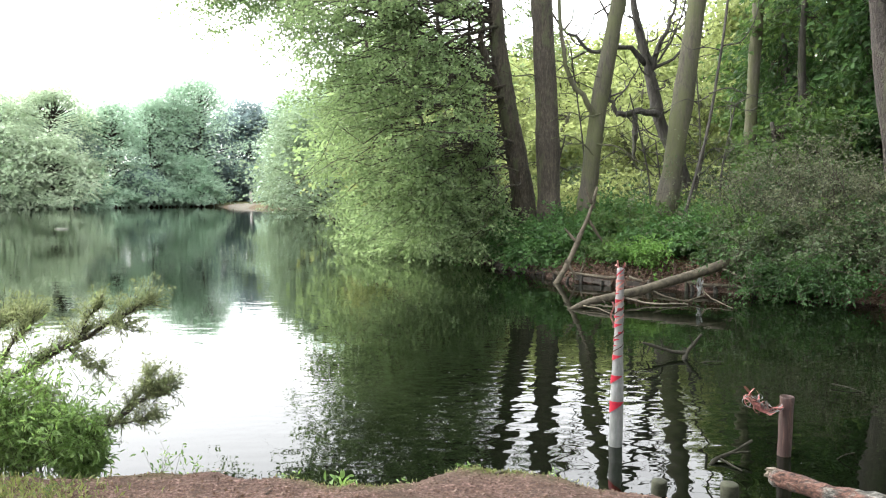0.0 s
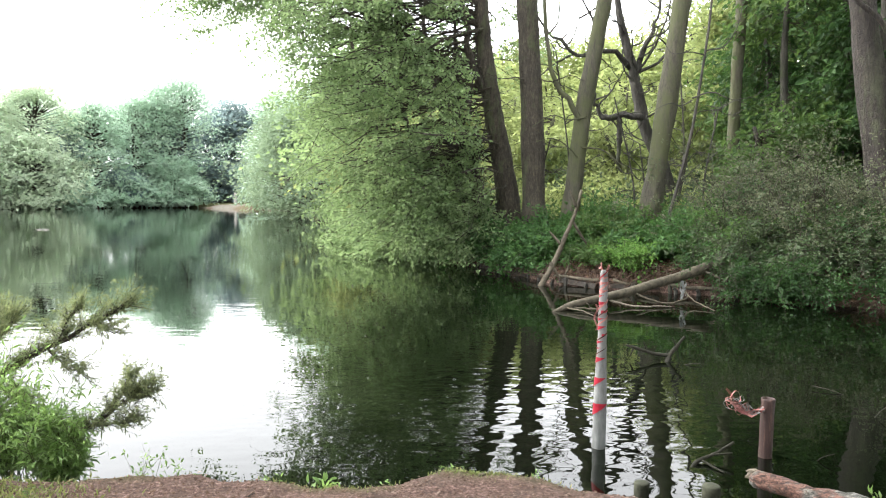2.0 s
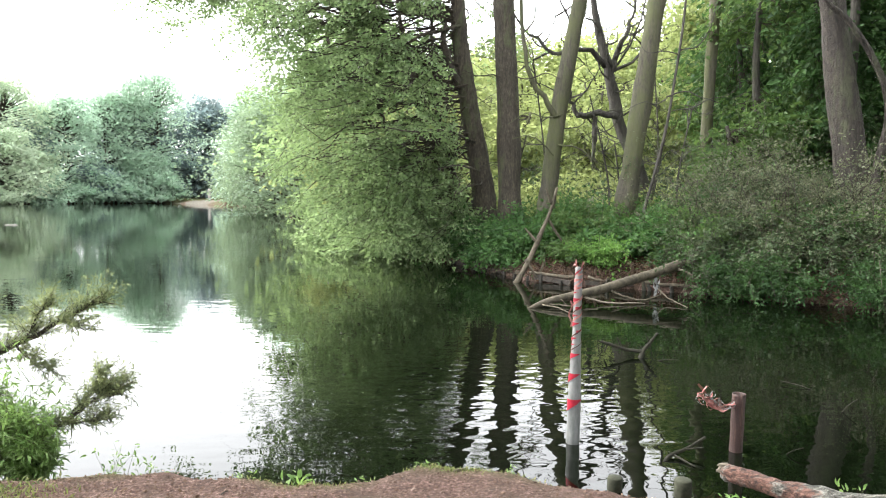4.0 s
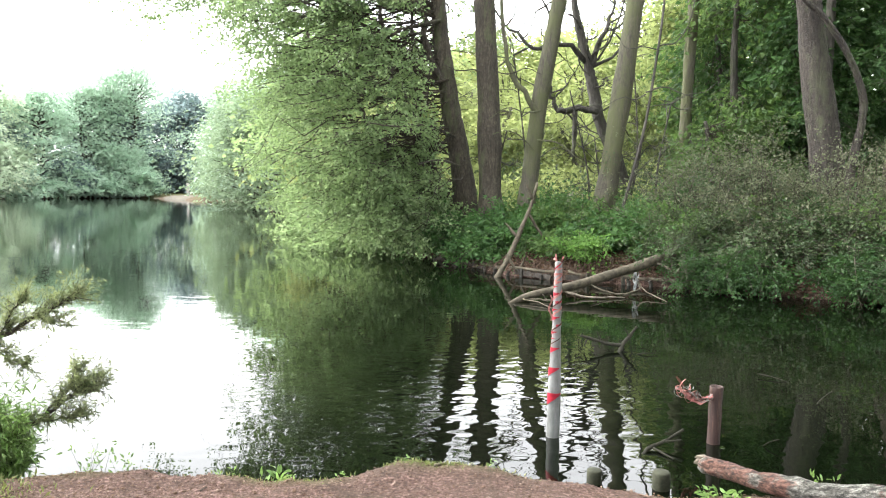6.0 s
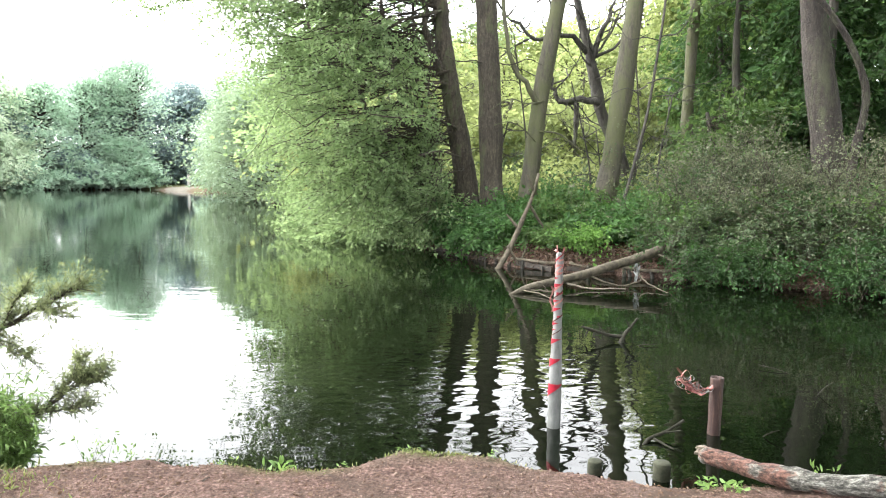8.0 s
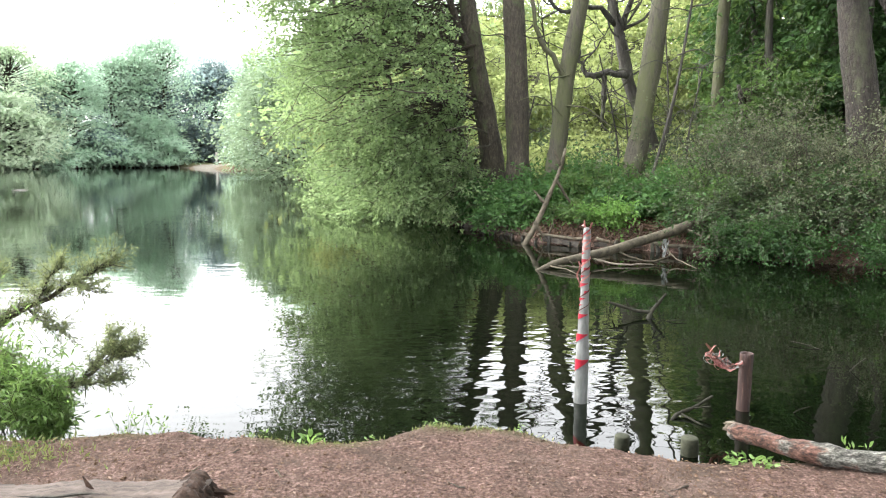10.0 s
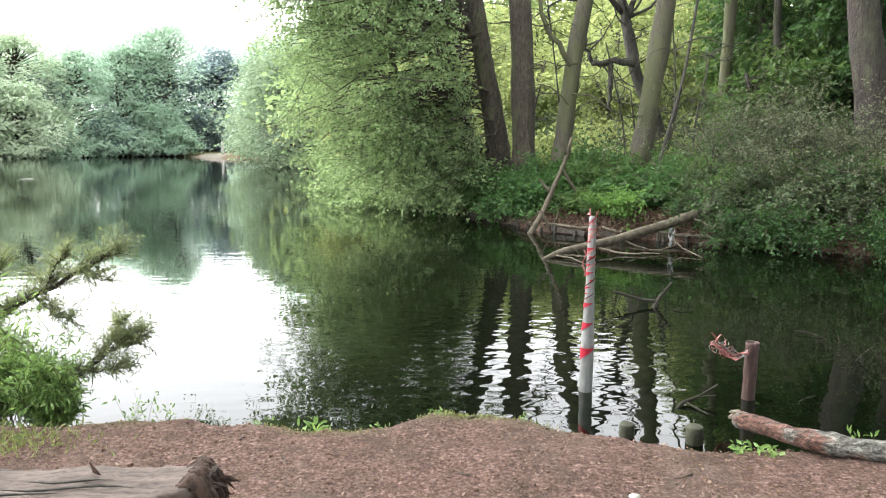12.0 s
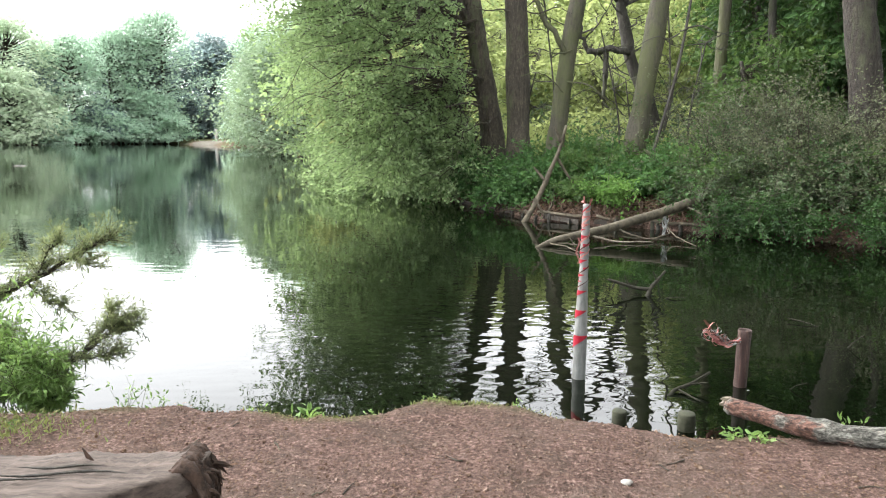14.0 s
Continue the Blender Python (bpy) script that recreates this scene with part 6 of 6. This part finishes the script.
def weed(x, y, tall, rad, seed, mat=None, leaf=0.04, stems=5):
    """A few thin stems with paired leaves."""
    q = np.random.default_rng(seed)
    z = height_at(x, y)
    t = thing("weed", (x, y, z), "small green weed growing on the bank edge", "plant", "weeds on the bank edge")
    wood, green = Geo(), Geo()
    base = np.array([x, y, z - 0.01]) + q.normal(0, 1, (stems, 3)) * np.array([rad * 0.5, rad * 0.5, 0])
    d = q.normal(0, 1, (stems, 3)) * np.array([rad, rad, 0]) + np.array([0, 0, tall])
    L = np.linalg.norm(d, axis=1) * q.uniform(0.6, 1.1, stems)
    d /= np.linalg.norm(d, axis=1, keepdims=True)
    twigs(wood, green, base, d, L, 6, leaf, 0.5, 0.1, 0.42, q, 0.0018, 0.12, True, 0.25)
    part("stem", wood, STEM, t, kind="stuff")
    part("foliage", green, mat or SHRUBLEAF, t, kind="stuff")
    return t


for i, (x, y, tall, rad, n) in enumerate([(-0.92, 4.27, 0.07, 0.04, 4), (-0.6, 4.2, 0.14, 0.05, 10), (-0.2, 4.28, 0.07, 0.05, 5), (0.1, 4.36, 0.03, 0.05, 4), (0.62, 4.28, 0.025, 0.06, 4), (-1.7, 4.42, 0.24, 0.08, 7), (-1.56, 4.44, 0.16, 0.07, 6), (-1.78, 4.42, 0.1, 0.06, 6),
                                          (1.78, 3.86, 0.06, 0.05, 7), (1.9, 3.82, 0.045, 0.05, 5), (2.43, 3.8, 0.13, 0.05, 4), (-2.3, 4.1, 0.04, 0.1, 18), (-2.5, 3.98, 0.04, 0.1, 18), (-2.6, 4.15, 0.05, 0.12, 16), (-2.12, 4.22, 0.03, 0.08, 10)]):
    weed(x, y, tall, rad, 950 + i, HERB if x < -2 else None, 0.042 if 0 < x < 3 and y < 4 else 0.055 if tall > 0.1 and x > -1 else 0.034 if tall > 0.1 else 0.026 if x > -2 else 0.018, n)

# thin grass at the left rim
r = np.random.default_rng(75)
n = 1500
x, y = -2.55 + r.normal(0, 0.3, n), 4.02 + r.normal(0, 0.13, n)
ok = shore_distance(x, y) > 0.06
pos = np.stack([x, y, ground_height(x, y)], -1)[ok]
d = r.normal(0, 0.6, pos.shape) + np.array([0, 0, 0.8])
g = Geo().leaves(pos, d, r.normal(0, 1, pos.shape), r.uniform(0.02, 0.06, len(pos)), 0.22)
single("grass_patch", g, leaf_material("dry_grass", [(0.07, 0.1, 0.03), (0.12, 0.14, 0.045), (0.17, 0.16, 0.07)], (0.25, 0.28, 0.09), 0.3), "thin yellowish green grass on the soil rim", "grass", kind="stuff", base=(0, 0, 0))
n = 2600
x = r.uniform(-1.2, 1.1, n)
y = np.interp(x, SHORE[3:16, 0], SHORE[3:16, 1]) - 0.02 - np.abs(r.normal(0, 0.07, n))
x[:900], y[:900] = r.normal(0.33, 0.18, 900), 4.38 + r.normal(0, 0.045, 900)
keep = (wob(x, y, 3.1, 11) + r.normal(0, 0.3, n) > 0.1) | (np.arange(n) < 900)
keep &= shore_distance(x, y) > 0.0
pos = np.stack([x, y, ground_height(x, y)], -1)[keep]
d = r.normal(0, 0.7, pos.shape) + np.array([0, 0, 0.6])
g = Geo().leaves(pos, d, r.normal(0, 1, pos.shape), r.uniform(0.012, 0.035, len(pos)), 0.3)
single("rim_moss", g, bpy.data.materials["dry_grass"], "low moss and short grass along the bank rim", "moss", kind="stuff", base=(0, 0, 0))

pts = [(x, y, height_at(x, y) + 0.008) for x, y in ((0.3, 4.3), (0.38, 4.38), (0.46, 4.42), (0.56, 4.38), (0.66, 4.28))]
single("exposed_root", Geo().tube(smooth_line(pts, 12), np.linspace(0.011, 0.006, 12), 8, 0.1, r, tip=True), DEADWOOD, "thin brown root lying bare on the mossy rim", "root", smooth=True)

# pale petals drifting on the lake
n = 90
y = r.uniform(6.5, 48, n)
x = y * r.uniform(-0.5, 0.28, n)
ok = shore_distance(x, y) < -0.3
pos = np.stack([x, y, np.full(n, 0.006)], -1)[ok]
g = Geo().leaves(pos, r.normal(0, 1, pos.shape) * np.array([1, 1, 0]), np.tile([0.0, 0, 1], (len(pos), 1)) + r.normal(0, 0.1, pos.shape), 0.012 + 0.0016 * pos[:, 1] * r.uniform(0.5, 1.3, len(pos)), 0.6, 0.04)
single("floating_petals", g, FARPOST, "small pale petals and leaves drifting on the water", "petals", kind="stuff", base=(0, 0, 0))

# twigs dropped on the soil
for i in range(14):
    x, y = r.uniform(-1.9, 2.6), r.uniform(2.9, 4.0)
    a, ln = r.uniform(0, 6.28), r.uniform(0.05, 0.16)
    pts = [(x + math.cos(a) * ln * u, y + math.sin(a) * ln * u + 0.01 * math.sin(7 * u + i), height_at(x + math.cos(a) * ln * u, y + math.sin(a) * ln * u) + 0.006) for u in (0, 0.35, 0.7, 1)]
    single("fallen_twig", Geo().tube(smooth_line(pts, 7), np.linspace(0.0045, 0.002, 7), 6, 0.1, r, tip=True), TWIG if i % 3 else DEADWOOD, "small dry twig lying on the soil", "twig", "twigs on the soil")
